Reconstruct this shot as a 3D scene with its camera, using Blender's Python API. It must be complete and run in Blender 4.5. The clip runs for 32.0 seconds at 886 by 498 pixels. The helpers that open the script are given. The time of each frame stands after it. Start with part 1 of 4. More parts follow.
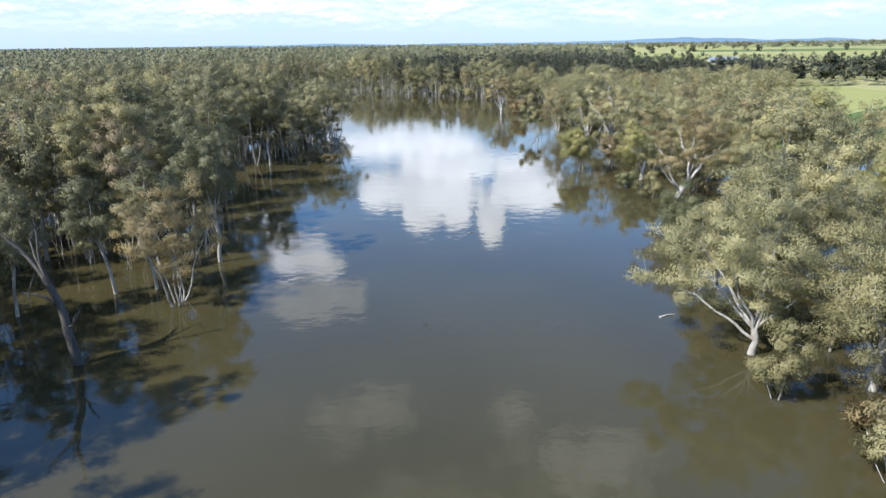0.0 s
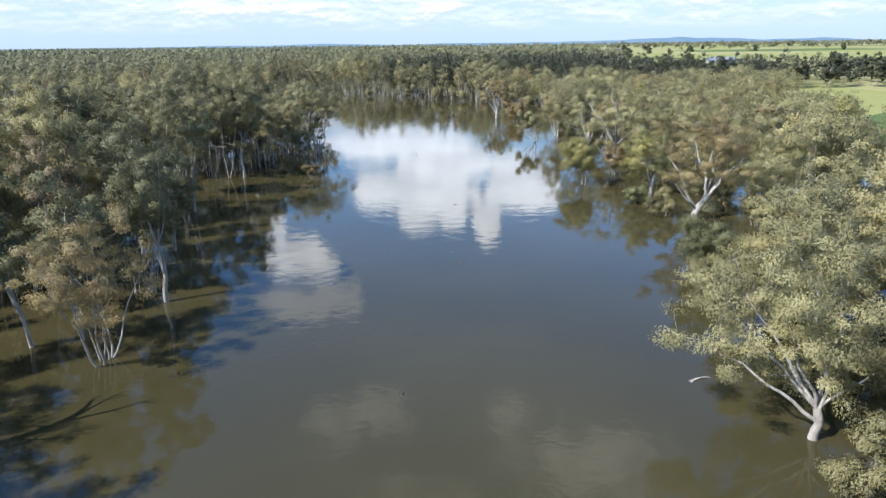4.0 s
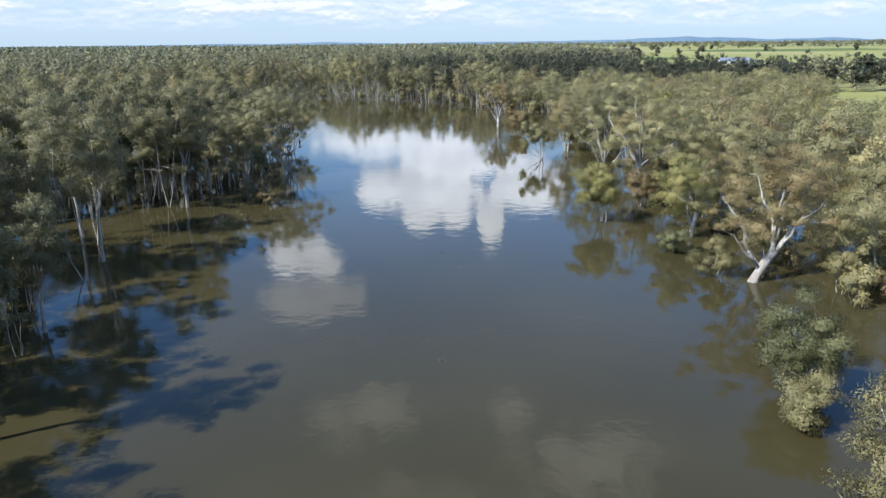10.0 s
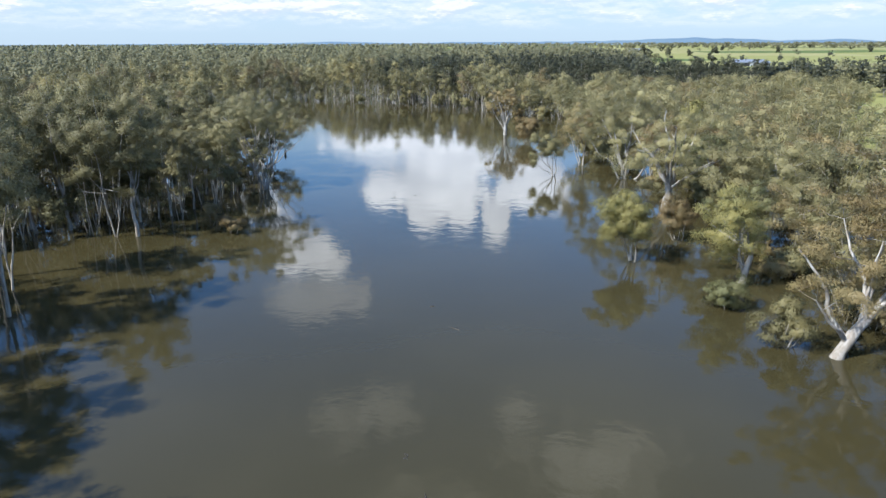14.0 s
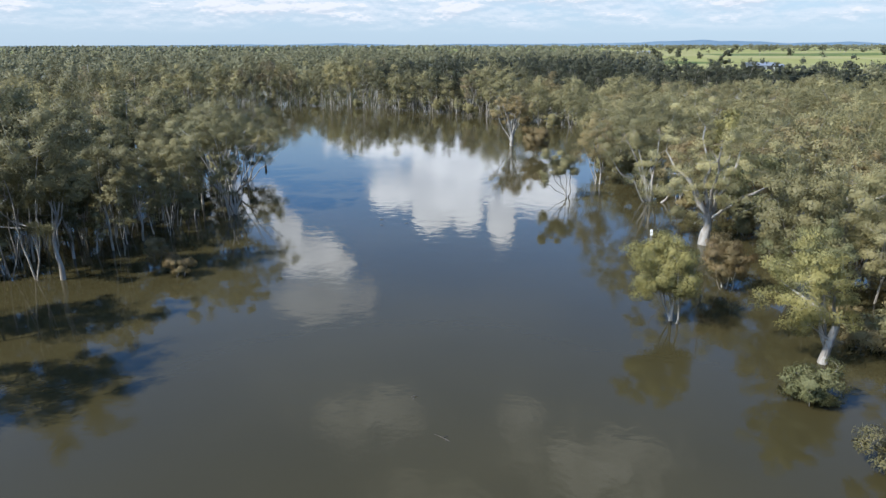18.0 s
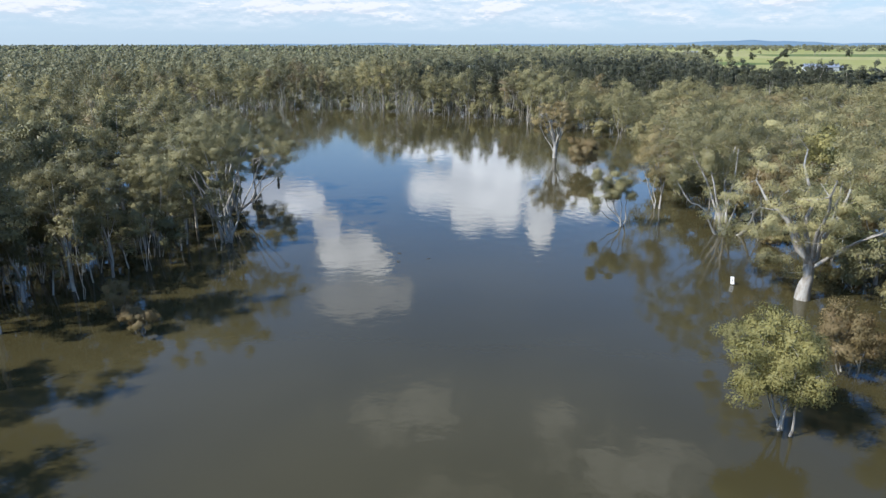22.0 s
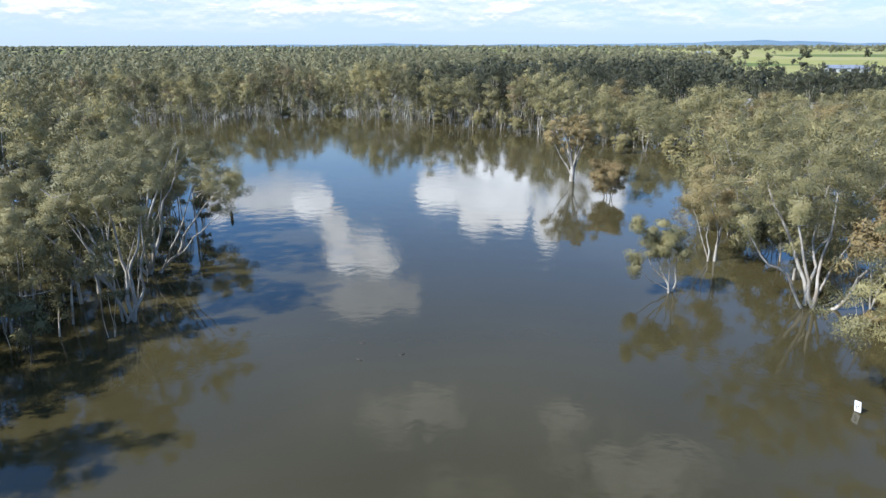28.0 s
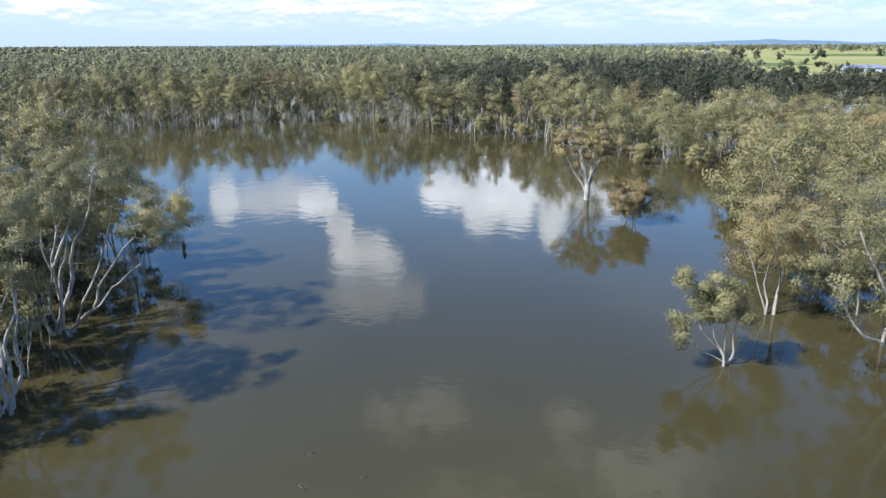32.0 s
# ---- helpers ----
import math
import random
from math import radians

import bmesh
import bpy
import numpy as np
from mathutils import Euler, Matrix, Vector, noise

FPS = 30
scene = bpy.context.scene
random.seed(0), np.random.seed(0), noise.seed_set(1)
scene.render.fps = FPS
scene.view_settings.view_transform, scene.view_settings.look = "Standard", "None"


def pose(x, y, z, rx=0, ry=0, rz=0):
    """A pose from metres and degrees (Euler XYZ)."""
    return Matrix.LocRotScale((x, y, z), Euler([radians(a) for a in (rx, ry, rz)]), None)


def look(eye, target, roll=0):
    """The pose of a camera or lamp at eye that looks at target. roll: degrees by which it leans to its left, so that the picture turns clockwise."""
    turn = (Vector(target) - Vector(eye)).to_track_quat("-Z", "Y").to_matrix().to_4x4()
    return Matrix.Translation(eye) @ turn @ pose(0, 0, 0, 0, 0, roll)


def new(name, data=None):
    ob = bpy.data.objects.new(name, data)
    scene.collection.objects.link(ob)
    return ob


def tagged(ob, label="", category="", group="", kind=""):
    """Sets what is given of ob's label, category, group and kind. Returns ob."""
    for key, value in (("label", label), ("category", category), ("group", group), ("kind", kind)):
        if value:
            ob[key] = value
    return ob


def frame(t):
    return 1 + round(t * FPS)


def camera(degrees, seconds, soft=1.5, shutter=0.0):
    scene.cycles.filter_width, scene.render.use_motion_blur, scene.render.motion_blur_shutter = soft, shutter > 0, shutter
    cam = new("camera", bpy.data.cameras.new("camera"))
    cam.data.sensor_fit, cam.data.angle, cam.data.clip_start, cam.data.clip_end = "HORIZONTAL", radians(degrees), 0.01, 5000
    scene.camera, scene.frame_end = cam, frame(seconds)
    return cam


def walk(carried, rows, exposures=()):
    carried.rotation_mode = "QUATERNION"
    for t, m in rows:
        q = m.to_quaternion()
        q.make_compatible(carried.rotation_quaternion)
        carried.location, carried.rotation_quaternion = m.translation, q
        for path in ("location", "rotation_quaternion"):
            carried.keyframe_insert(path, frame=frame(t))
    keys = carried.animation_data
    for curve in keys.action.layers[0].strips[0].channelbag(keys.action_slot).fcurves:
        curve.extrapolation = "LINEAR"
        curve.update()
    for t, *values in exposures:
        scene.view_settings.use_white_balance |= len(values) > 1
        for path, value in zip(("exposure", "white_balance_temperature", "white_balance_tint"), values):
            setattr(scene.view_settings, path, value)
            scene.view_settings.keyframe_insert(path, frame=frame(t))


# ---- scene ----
cam = camera(67.9, 32.0, 1.4)
PATH = [
    (0, (-3.884, 0.762, 24.072), (-3.915, 2.67, 23.473), -0.6),
    (3, (-3.202, 9.114, 24.186), (-3.222, 11.022, 23.587), -0.6),
    (5.5, (-2.285, 18.364, 24.19), (-2.303, 20.272, 23.591), -0.7),
    (6, (-1.932, 20.388, 24.345), (-1.954, 22.295, 23.746), -0.7),
    (9, (-0.754, 32.615, 24.434), (-0.782, 34.522, 23.832), -0.5),
    (13, (0.291, 49.44, 24.523), (0.251, 51.347, 23.92), -0.3),
    (16.5, (1.164, 64.068, 24.519), (1.106, 65.975, 23.92), -0.1),
    (18.5, (1.516, 72.609, 24.441), (1.45, 74.517, 23.844), -0.1),
    (19, (1.491, 74.69, 24.431), (1.36, 76.594, 23.834), -0.1),
    (19.5, (1.733, 76.853, 24.43), (1.566, 78.755, 23.832), -0.1),
    (23, (1.918, 91.271, 24.484), (1.741, 93.171, 23.886), -0.0),
    (25, (1.949, 99.554, 24.603), (1.762, 101.454, 24.006), 0.0),
    (28, (1.854, 111.939, 24.645), (1.656, 113.838, 24.048), -0.1),
    (32, (1.643, 128.585, 24.371), (1.431, 130.482, 23.774), -0.2),
]
walk(cam, [(t, look(eye, target, roll)) for t, eye, target, roll in PATH], [(0.0, 0.95, 5950, 11), (9.0, 0.71, 5950, 11), (13.0, 0.77, 5950, 11), (19.0, 0.56, 5950, 11), (25.0, 0.74, 5950, 11), (32.0, 0.86, 5950, 11)])

# ---- world, sun ----
SUN_TO = Vector((-0.87, -0.46, 0.90)).normalized()      # towards the sun: from the left and behind, about 42 degrees up
sun = new("sun", bpy.data.lights.new("sun", "SUN"))
sun.data.energy, sun.data.angle, sun.data.color = 5.0, radians(0.6), (1.0, 0.95, 0.86)
sun.matrix_world = look((0, 0, 200), Vector((0, 0, 200)) - SUN_TO)

world = bpy.data.worlds.new("sky")
scene.world = world
world.use_nodes = True
SKY_STRENGTH = 0.11


class Nodes:
    """Small helper to write node trees as expressions."""

    def __init__(self, tree):
        self.t = tree
        tree.nodes.clear()

    def add(self, kind, props=None, **sockets):
        n = self.t.nodes.new(kind)
        for k, v in (props or {}).items():
            setattr(n, k, v)
        for k, v in sockets.items():
            self.put(n.inputs[k.replace("_", " ")], v)
        return n

    def put(self, socket, v):
        if isinstance(v, bpy.types.NodeSocket):
            self.t.links.new(v, socket)
        else:
            socket.default_value = v

    def m(self, op, a, b=0.0, c=0.0, clamp=False):
        n = self.t.nodes.new("ShaderNodeMath")
        n.operation, n.use_clamp = op, clamp
        for s, v in zip(n.inputs, (a, b, c)):
            self.put(s, v)
        return n.outputs[0]

    def step(self, v, lo, hi, a=0.0, b=1.0):
        n = self.add("ShaderNodeMapRange", {"interpolation_type": "SMOOTHSTEP"}, Value=v, From_Min=lo, From_Max=hi, To_Min=a, To_Max=b)
        return n.outputs[0]

    def mix(self, f, a, b):
        n = self.t.nodes.new("ShaderNodeMix")
        n.data_type = "RGBA"
        for i, v in ((0, f), (6, a), (7, b)):
            self.put(n.inputs[i], v)
        return n.outputs[2]

    def noise(self, vec, scale, detail=3.0, rough=0.5, out=0):
        n = self.add("ShaderNodeTexNoise", None, Scale=scale, Detail=detail, Roughness=rough)
        if vec is not None:
            self.put(n.inputs["Vector"], vec)
        return n.outputs[out]


def build_sky():
    g = Nodes(world.node_tree)
    sky = g.add("ShaderNodeTexSky", {"sky_type": "NISHITA", "sun_disc": False, "sun_elevation": math.asin(SUN_TO.z),
                                     "sun_rotation": math.atan2(SUN_TO.x, SUN_TO.y), "air_density": 1.0, "dust_density": 0.6, "ozone_density": 1.5})
    way = g.add("ShaderNodeTexCoord").outputs["Generated"]
    sep = g.add("ShaderNodeSeparateXYZ", None, Vector=way)
    x, y, z = sep.outputs
    deg = 180 / math.pi
    az = g.m("MULTIPLY", g.m("ARCTAN2", x, y), deg)
    el = g.m("MULTIPLY", g.m("ARCSINE", g.m("MINIMUM", g.m("MAXIMUM", z, -1), 1)), deg)
    flat = g.add("ShaderNodeCombineXYZ", None, X=az, Y=g.m("MULTIPLY", el, 1.5), Z=0.0).outputs[0]
    puff = g.m("ADD", g.m("SUBTRACT", g.noise(flat, 0.22, 6.0, 0.55), 0.5), g.m("MULTIPLY", g.m("SUBTRACT", g.noise(flat, 0.9, 4.0, 0.6), 0.5), 0.45))
    # cumulus heaps ahead: azimuth, elevation and half sizes in degrees, thickness
    heaps = [(-2.5, 12.4, 6.2, 2.5, 1.0), (-2.7, 14.0, 2.3, 2.1, 1.0), (0.3, 14.1, 1.7, 2.0, 1.0), (-6.6, 12.7, 2.1, 1.7, 1.0), (3.4, 14.3, 1.5, 2.6, 1.0),
             (7.6, 12.0, 2.8, 2.4, 1.0), (5.4, 11.8, 2.6, 2.6, 1.0), (0.5, 10.0, 5.5, 1.7, 0.9), (-5.0, 8.2, 7.5, 1.5, 0.85), (-21.0, 12.5, 4.6, 1.8, 0.62), (-17.3, 12.9, 2.2, 1.7, 0.95), (-25.0, 12.4, 1.4, 2.2, 0.75),
             (-15.6, 15.2, 1.3, 1.9, 0.9), (-14.2, 17.3, 3.4, 1.9, 1.0), (-11.5, 18.4, 1.6, 1.2, 0.95), (-13.4, 21.3, 4.8, 2.4, 0.40), (-9.6, 21.5, 2.2, 1.8, 0.34),
             (-8.9, 31.4, 8.5, 2.6, 0.42), (6.0, 31.6, 4.0, 2.6, 0.40), (14.5, 34.8, 10.0, 4.0, 0.56), (-3.0, 39.5, 14.0, 4.0, 0.26)]
    body, tops = 0.0, 0.0
    for a, e, ra, re, thick in heaps:
        u = g.m("DIVIDE", g.m("SUBTRACT", az, a), ra)
        v = g.m("DIVIDE", g.m("SUBTRACT", el, e), re)
        d = g.m("SUBTRACT", 1.0, g.m("SQRT", g.m("ADD", g.m("MULTIPLY", u, u), g.m("MULTIPLY", v, v))))
        wide = (0.20 if thick > 0.7 else 0.40) if e < 25 else 0.85
        soft = g.m("MULTIPLY", g.step(g.m("ADD", d, g.m("MULTIPLY", puff, 1.25 if e < 25 else 2.6)), 0.02, wide), thick)
        # heaped cloud is grey at its base and white at its head
        tops = g.m("MAXIMUM", tops, g.m("MULTIPLY", soft, g.step(v, -0.75, 0.45)))
        body = soft if body == 0.0 else g.m("MAXIMUM", body, soft)
    # broken cloud over the rest of the sky, in streaks towards the horizon
    up = g.m("MAXIMUM", z, 0.012)
    plane = g.add("ShaderNodeCombineXYZ", None, X=g.m("DIVIDE", x, up), Y=g.m("DIVIDE", y, up), Z=0.0).outputs[0]
    def bank(lift):
        e = g.m("ADD", el, lift)
        v = g.add("ShaderNodeCombineXYZ", None, X=g.m("MULTIPLY", az, 0.17), Y=g.m("MULTIPLY", e, 0.62), Z=3.0).outputs[0]
        return g.noise(v, 1.0, 8.0, 0.66)
    low = bank(0.0)
    lit = g.step(g.m("SUBTRACT", low, bank(0.28)), -0.09, 0.05)
    fade = g.m("MULTIPLY", g.step(el, 8.0, 5.5), g.step(el, 0.6, 2.4))
    puffs = g.step(g.m("ADD", low, g.step(el, 2.2, 4.6, -0.03, 0.07)), 0.50, 0.54)
    veil = g.m("MULTIPLY", g.step(g.m("ADD", low, g.step(el, 1.5, 4.5, 0.0, 0.10)), 0.36, 0.56), 0.55)
    streak = g.m("MULTIPLY", g.m("MAXIMUM", puffs, veil), fade)
    high = g.step(g.noise(plane, 0.8, 6.0, 0.55), 0.50, 0.66)
    away = g.m("MAXIMUM", g.step(g.m("ABSOLUTE", az), 52.0, 70.0), g.step(el, 58.0, 72.0))
    high = g.m("MULTIPLY", g.m("MULTIPLY", high, away), g.step(el, 5.0, 8.0))
    cover = g.m("MAXIMUM", g.m("MAXIMUM", body, streak), g.m("MULTIPLY", high, 0.45))
    grey = g.m("MULTIPLY", g.m("ADD", g.step(g.noise(flat, 0.35, 5.0, 0.55), 0.35, 0.65), g.m("MULTIPLY", tops, 2.0)), 0.333)
    cloud = g.mix(g.m("MAXIMUM", lit, g.step(el, 5.5, 8.0)), (4.1, 4.5, 4.9, 1), (5.6, 5.65, 5.75, 1))
    blue = g.add("ShaderNodeVectorMath", {"operation": "MULTIPLY"}, Vector=sky.outputs[0]).outputs[0]
    g.put(blue.node.inputs[1], (0.82, 1.13, 1.42))
    haze = g.mix(g.step(el, 14.0, 1.5, 0.0, 0.88), blue, (3.4, 4.1, 4.7, 1))
    heap = g.mix(grey, (6.4, 6.9, 7.8, 1), (14.0, 14.3, 14.6, 1))
    col = g.mix(cover, haze, cloud)
    col = g.mix(body, col, heap)
    bg = g.add("ShaderNodeBackground", None, Color=col, Strength=SKY_STRENGTH)
    out = g.add("ShaderNodeOutputWorld")
    g.t.links.new(bg.outputs[0], out.inputs[0])


build_sky()


# ---- materials ----
def material(name):
    mat = bpy.data.materials.new(name)
    mat.use_nodes = True
    return mat, Nodes(mat.node_tree)


def finish(g, shader):
    out = g.add("ShaderNodeOutputMaterial")
    g.t.links.new(shader, out.inputs["Surface"])


def place(g):
    return g.add("ShaderNodeNewGeometry").outputs["Position"]


def leaf_material(name, a, b, c, through_light=0.25):
    """Leaves: tone by tree, by clump and by leaf."""
    mat, g = material(name)
    pos = place(g)
    tree = g.add("ShaderNodeObjectInfo").outputs["Random"]
    one = g.add("ShaderNodeNewGeometry").outputs["Random Per Island"]
    patch = g.step(g.noise(pos, 0.13, 2.0), 0.36, 0.64)
    stand = g.step(g.noise(pos, 0.035, 2.0), 0.35, 0.65)
    clump = g.step(g.noise(pos, 0.9, 2.0), 0.3, 0.7)
    col = g.mix(g.m("MULTIPLY", g.m("ADD", patch, tree), 0.5), a, b)
    col = g.mix(g.m("MULTIPLY", clump, 0.45), col, c)
    val = g.m("ADD", 0.92, g.m("MULTIPLY", one, 0.16))
    val = g.m("MULTIPLY", val, g.m("ADD", 0.82, g.m("MULTIPLY", tree, 0.34)))
    val = g.m("MULTIPLY", val, g.m("ADD", 0.80, g.m("ADD", g.m("MULTIPLY", patch, 0.24), g.m("MULTIPLY", stand, 0.14))))
    hue = g.add("ShaderNodeHueSaturation", None, Saturation=1.0, Value=val, Color=col).outputs[0]
    p = g.add("ShaderNodeBsdfPrincipled", None, Base_Color=hue, Roughness=0.5)
    p.inputs["Specular IOR Level"].default_value = 0.2
    tr = g.add("ShaderNodeBsdfTranslucent", None, Color=hue)
    mx = g.add("ShaderNodeMixShader", None, Fac=through_light)
    g.t.links.new(p.outputs[0], mx.inputs[1])
    g.t.links.new(tr.outputs[0], mx.inputs[2])
    finish(g, mx.outputs[0])
    return mat


def bark_material(name, pale, tan, dark, amount):
    """Smooth gum bark with peeling patches, streaked along the stem."""
    mat, g = material(name)
    pos = place(g)
    sep = g.add("ShaderNodeSeparateXYZ", None, Vector=pos).outputs
    streak = g.add("ShaderNodeCombineXYZ", None, X=sep[0], Y=sep[1], Z=g.m("MULTIPLY", sep[2], 0.3)).outputs[0]
    col = g.mix(g.step(g.noise(streak, 2.2, 4.0), 0.42, 0.62), pale, tan)
    col = g.mix(g.m("MULTIPLY", g.step(g.noise(streak, 5.0, 5.0, 0.65), 0.5, 0.7), amount), col, dark)
    bump = g.add("ShaderNodeBump", None, Height=g.noise(streak, 9.0, 5.0), Strength=0.5, Distance=0.05)
    p = g.add("ShaderNodeBsdfPrincipled", None, Base_Color=col, Roughness=0.75, Normal=bump.outputs[0])
    finish(g, p.outputs[0])
    return mat


LEAF = {
    "olive": leaf_material("leaf_olive", (0.268, 0.242, 0.110, 1), (0.342, 0.291, 0.130, 1), (0.293, 0.275, 0.146, 1), 0.40),
    "sage": leaf_material("leaf_sage", (0.259, 0.243, 0.123, 1), (0.323, 0.289, 0.138, 1), (0.308, 0.277, 0.136, 1), 0.40),
    "rust": leaf_material("leaf_rust", (0.336, 0.242, 0.116, 1), (0.305, 0.246, 0.116, 1), (0.284, 0.253, 0.122, 1), 0.40),
    "lime": leaf_material("leaf_lime", (0.271, 0.254, 0.090, 1), (0.322, 0.283, 0.103, 1), (0.283, 0.262, 0.108, 1), 0.40),
    "green": leaf_material("leaf_green", (0.216, 0.226, 0.103, 1), (0.262, 0.253, 0.114, 1), (0.284, 0.264, 0.128, 1), 0.40),
    # dark-leaved paddock trees; also paints cloud shadow into the woodland's leaf colour
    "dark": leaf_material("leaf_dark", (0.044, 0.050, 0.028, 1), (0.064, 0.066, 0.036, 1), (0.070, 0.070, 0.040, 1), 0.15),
    # olive with the shade of left bank and understorey put into it
    "deep": leaf_material("leaf_olive_shaded", (0.188, 0.177, 0.087, 1), (0.241, 0.215, 0.104, 1), (0.219, 0.208, 0.115, 1), 0.36),
    # left-bank shade put into the leaf colour; the paddock belt uses it too
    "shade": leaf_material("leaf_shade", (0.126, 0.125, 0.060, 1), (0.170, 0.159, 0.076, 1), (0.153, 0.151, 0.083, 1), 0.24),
    "tawny": leaf_material("leaf_tawny", (0.227, 0.163, 0.092, 1), (0.208, 0.166, 0.089, 1), (0.182, 0.166, 0.089, 1), 0.25),
    "far": leaf_material("leaf_far", (0.168, 0.172, 0.092, 1), (0.220, 0.202, 0.104, 1), (0.190, 0.194, 0.118, 1), 0.30),
}
BARK = {
    "white": bark_material("bark_white", (0.35, 0.33, 0.29, 1), (0.24, 0.21, 0.17, 1), (0.14, 0.12, 0.09, 1), 0.55),
    "grey": bark_material("bark_grey", (0.42, 0.39, 0.33, 1), (0.28, 0.24, 0.19, 1), (0.10, 0.085, 0.065, 1), 0.6),
    "dark": bark_material("bark_dark", (0.075, 0.065, 0.052, 1), (0.045, 0.038, 0.032, 1), (0.20, 0.18, 0.15, 1), 0.2),
}


def water_material():
    """Turbid flood water: brown, opaque with silt, with a still but slightly ruffled surface."""
    mat, g = material("flood_water")
    pos = place(g)
    silt = g.step(g.noise(pos, 0.03, 3.0), 0.35, 0.65)
    col = g.mix(silt, (0.039, 0.0332, 0.0140, 1), (0.049, 0.0415, 0.0182, 1))
    ruffle = g.step(g.noise(pos, 0.035, 3.0, 0.6), 0.45, 0.66, 0.35, 1.0)
    swirl = g.noise(pos, 0.5, 2.0, 0.5)
    fine = g.noise(pos, 2.2, 3.0, 0.55)
    h = g.m("ADD", g.m("MULTIPLY", swirl, 0.03), g.m("MULTIPLY", g.m("MULTIPLY", fine, ruffle), 0.016))
    bump = g.add("ShaderNodeBump", None, Height=h, Strength=0.5, Distance=1.0)
    p = g.add("ShaderNodeBsdfPrincipled", None, Base_Color=col, Roughness=0.022, IOR=1.33, Normal=bump.outputs[0])
    finish(g, p.outputs[0])
    return mat


def ground_material():
    """Silt under the flood, crop and pasture on the dry land, in paddocks."""
    mat, g = material("paddock_ground")
    pos = place(g)
    z = g.add("ShaderNodeSeparateXYZ", None, Vector=pos).outputs[2]
    pad = g.add("ShaderNodeTexVoronoi", {"feature": "F1", "voronoi_dimensions": "2D"}, Vector=pos, Scale=0.0042, Randomness=0.8).outputs["Color"]
    r = g.add("ShaderNodeSeparateColor", None, Color=pad).outputs[0]
    crop = g.mix(g.step(r, 0.35, 0.5), (0.270, 0.265, 0.095, 1), (0.320, 0.295, 0.135, 1))
    crop = g.mix(g.step(r, 0.72, 0.8), crop, (0.085, 0.125, 0.04, 1))
    crop = g.mix(g.m("MULTIPLY", g.step(g.noise(pos, 0.03, 4.0), 0.4, 0.7), 0.5), crop, (0.22, 0.21, 0.06, 1))
    crop = g.mix(g.m("MULTIPLY", g.noise(pos, 1.2, 4.0), 0.3), crop, (0.07, 0.09, 0.03, 1))
    col = g.mix(g.step(z, 0.05, 0.5), (0.10, 0.08, 0.045, 1), crop)
    bump = g.add("ShaderNodeBump", None, Height=g.noise(pos, 2.0, 4.0), Strength=0.25, Distance=0.1)
    finish(g, g.add("ShaderNodeBsdfPrincipled", None, Base_Color=col, Roughness=0.95, Specular_IOR_Level=0.08, Normal=bump.outputs[0]).outputs[0])
    return mat


def plain(name, a, b, rough=0.6, scale=3.0, metal=0.0):
    mat, g = material(name)
    col = g.mix(g.step(g.noise(place(g), scale, 4.0), 0.35, 0.65), a, b)
    finish(g, g.add("ShaderNodeBsdfPrincipled", None, Base_Color=col, Roughness=rough, Metallic=metal).outputs[0])
    return mat


# ---- mesh helpers ----
def mesh_of(name, mat, verts, tris=None, quads=None, smooth=False, normals=None):
    me = bpy.data.meshes.new(name)
    verts = np.asarray(verts, np.float32)
    loops, starts, n = [], [], 0
    for f, k in ((tris, 3), (quads, 4)):
        if f is not None and len(f):
            f = np.asarray(f, np.int32)
            loops.append(f.ravel())
            starts.append(n + k * np.arange(len(f), dtype=np.int32))
            n += f.size
    loops, starts = np.concatenate(loops), np.concatenate(starts)
    me.vertices.add(len(verts))
    me.vertices.foreach_set("co", verts.ravel())
    me.loops.add(len(loops))
    me.loops.foreach_set("vertex_index", loops)
    me.polygons.add(len(starts))
    me.polygons.foreach_set("loop_start", starts)
    if smooth:
        me.polygons.foreach_set("use_smooth", np.ones(len(starts), bool))
    me.materials.append(mat)
    me.update(calc_edges=True)
    if normals is not None:
        me.polygons.foreach_set("use_smooth", np.ones(len(starts), bool))
        me.normals_split_custom_set_from_vertices(normals.tolist())
    return me


def part_of(name, me, parent, label=""):
    ob = new(name, me)
    ob.parent = parent
    return tagged(ob, label)


def part(name, bm, mat, parent, label=""):
    me = bpy.data.meshes.new(name)
    bm.to_mesh(me)
    bm.free()
    me.materials.append(mat)
    return part_of(name, me, parent, label)


def tube(path, radii, sides):
    """A tapering stem along a line of points, closed at its thin end."""
    path, radii = np.asarray(path, float), np.asarray(radii, float)
    t = np.gradient(path, axis=0)
    t /= np.linalg.norm(t, axis=1, keepdims=True) + 1e-9
    ref = np.where(np.abs(t[:, 2:3]) > 0.9, np.array([[1.0, 0, 0]]), np.array([[0, 0, 1.0]]))
    ref = np.broadcast_to(ref[0], t.shape) if np.all(np.abs(t @ ref[0]) < 0.98) else ref
    u = np.cross(t, ref)
    u /= np.linalg.norm(u, axis=1, keepdims=True) + 1e-9
    w = np.cross(t, u)
    a = np.linspace(0, 2 * np.pi, sides, endpoint=False)
    ring = np.cos(a)[None, :, None] * u[:, None] + np.sin(a)[None, :, None] * w[:, None]
    v = (path[:, None] + radii[:, None, None] * ring).reshape(-1, 3)
    i, j = np.meshgrid(np.arange(len(path) - 1), np.arange(sides), indexing="ij")
    k = (j + 1) % sides
    q = np.stack([i * sides + j, i * sides + k, (i + 1) * sides + k, (i + 1) * sides + j], -1).reshape(-1, 4)
    return v, q


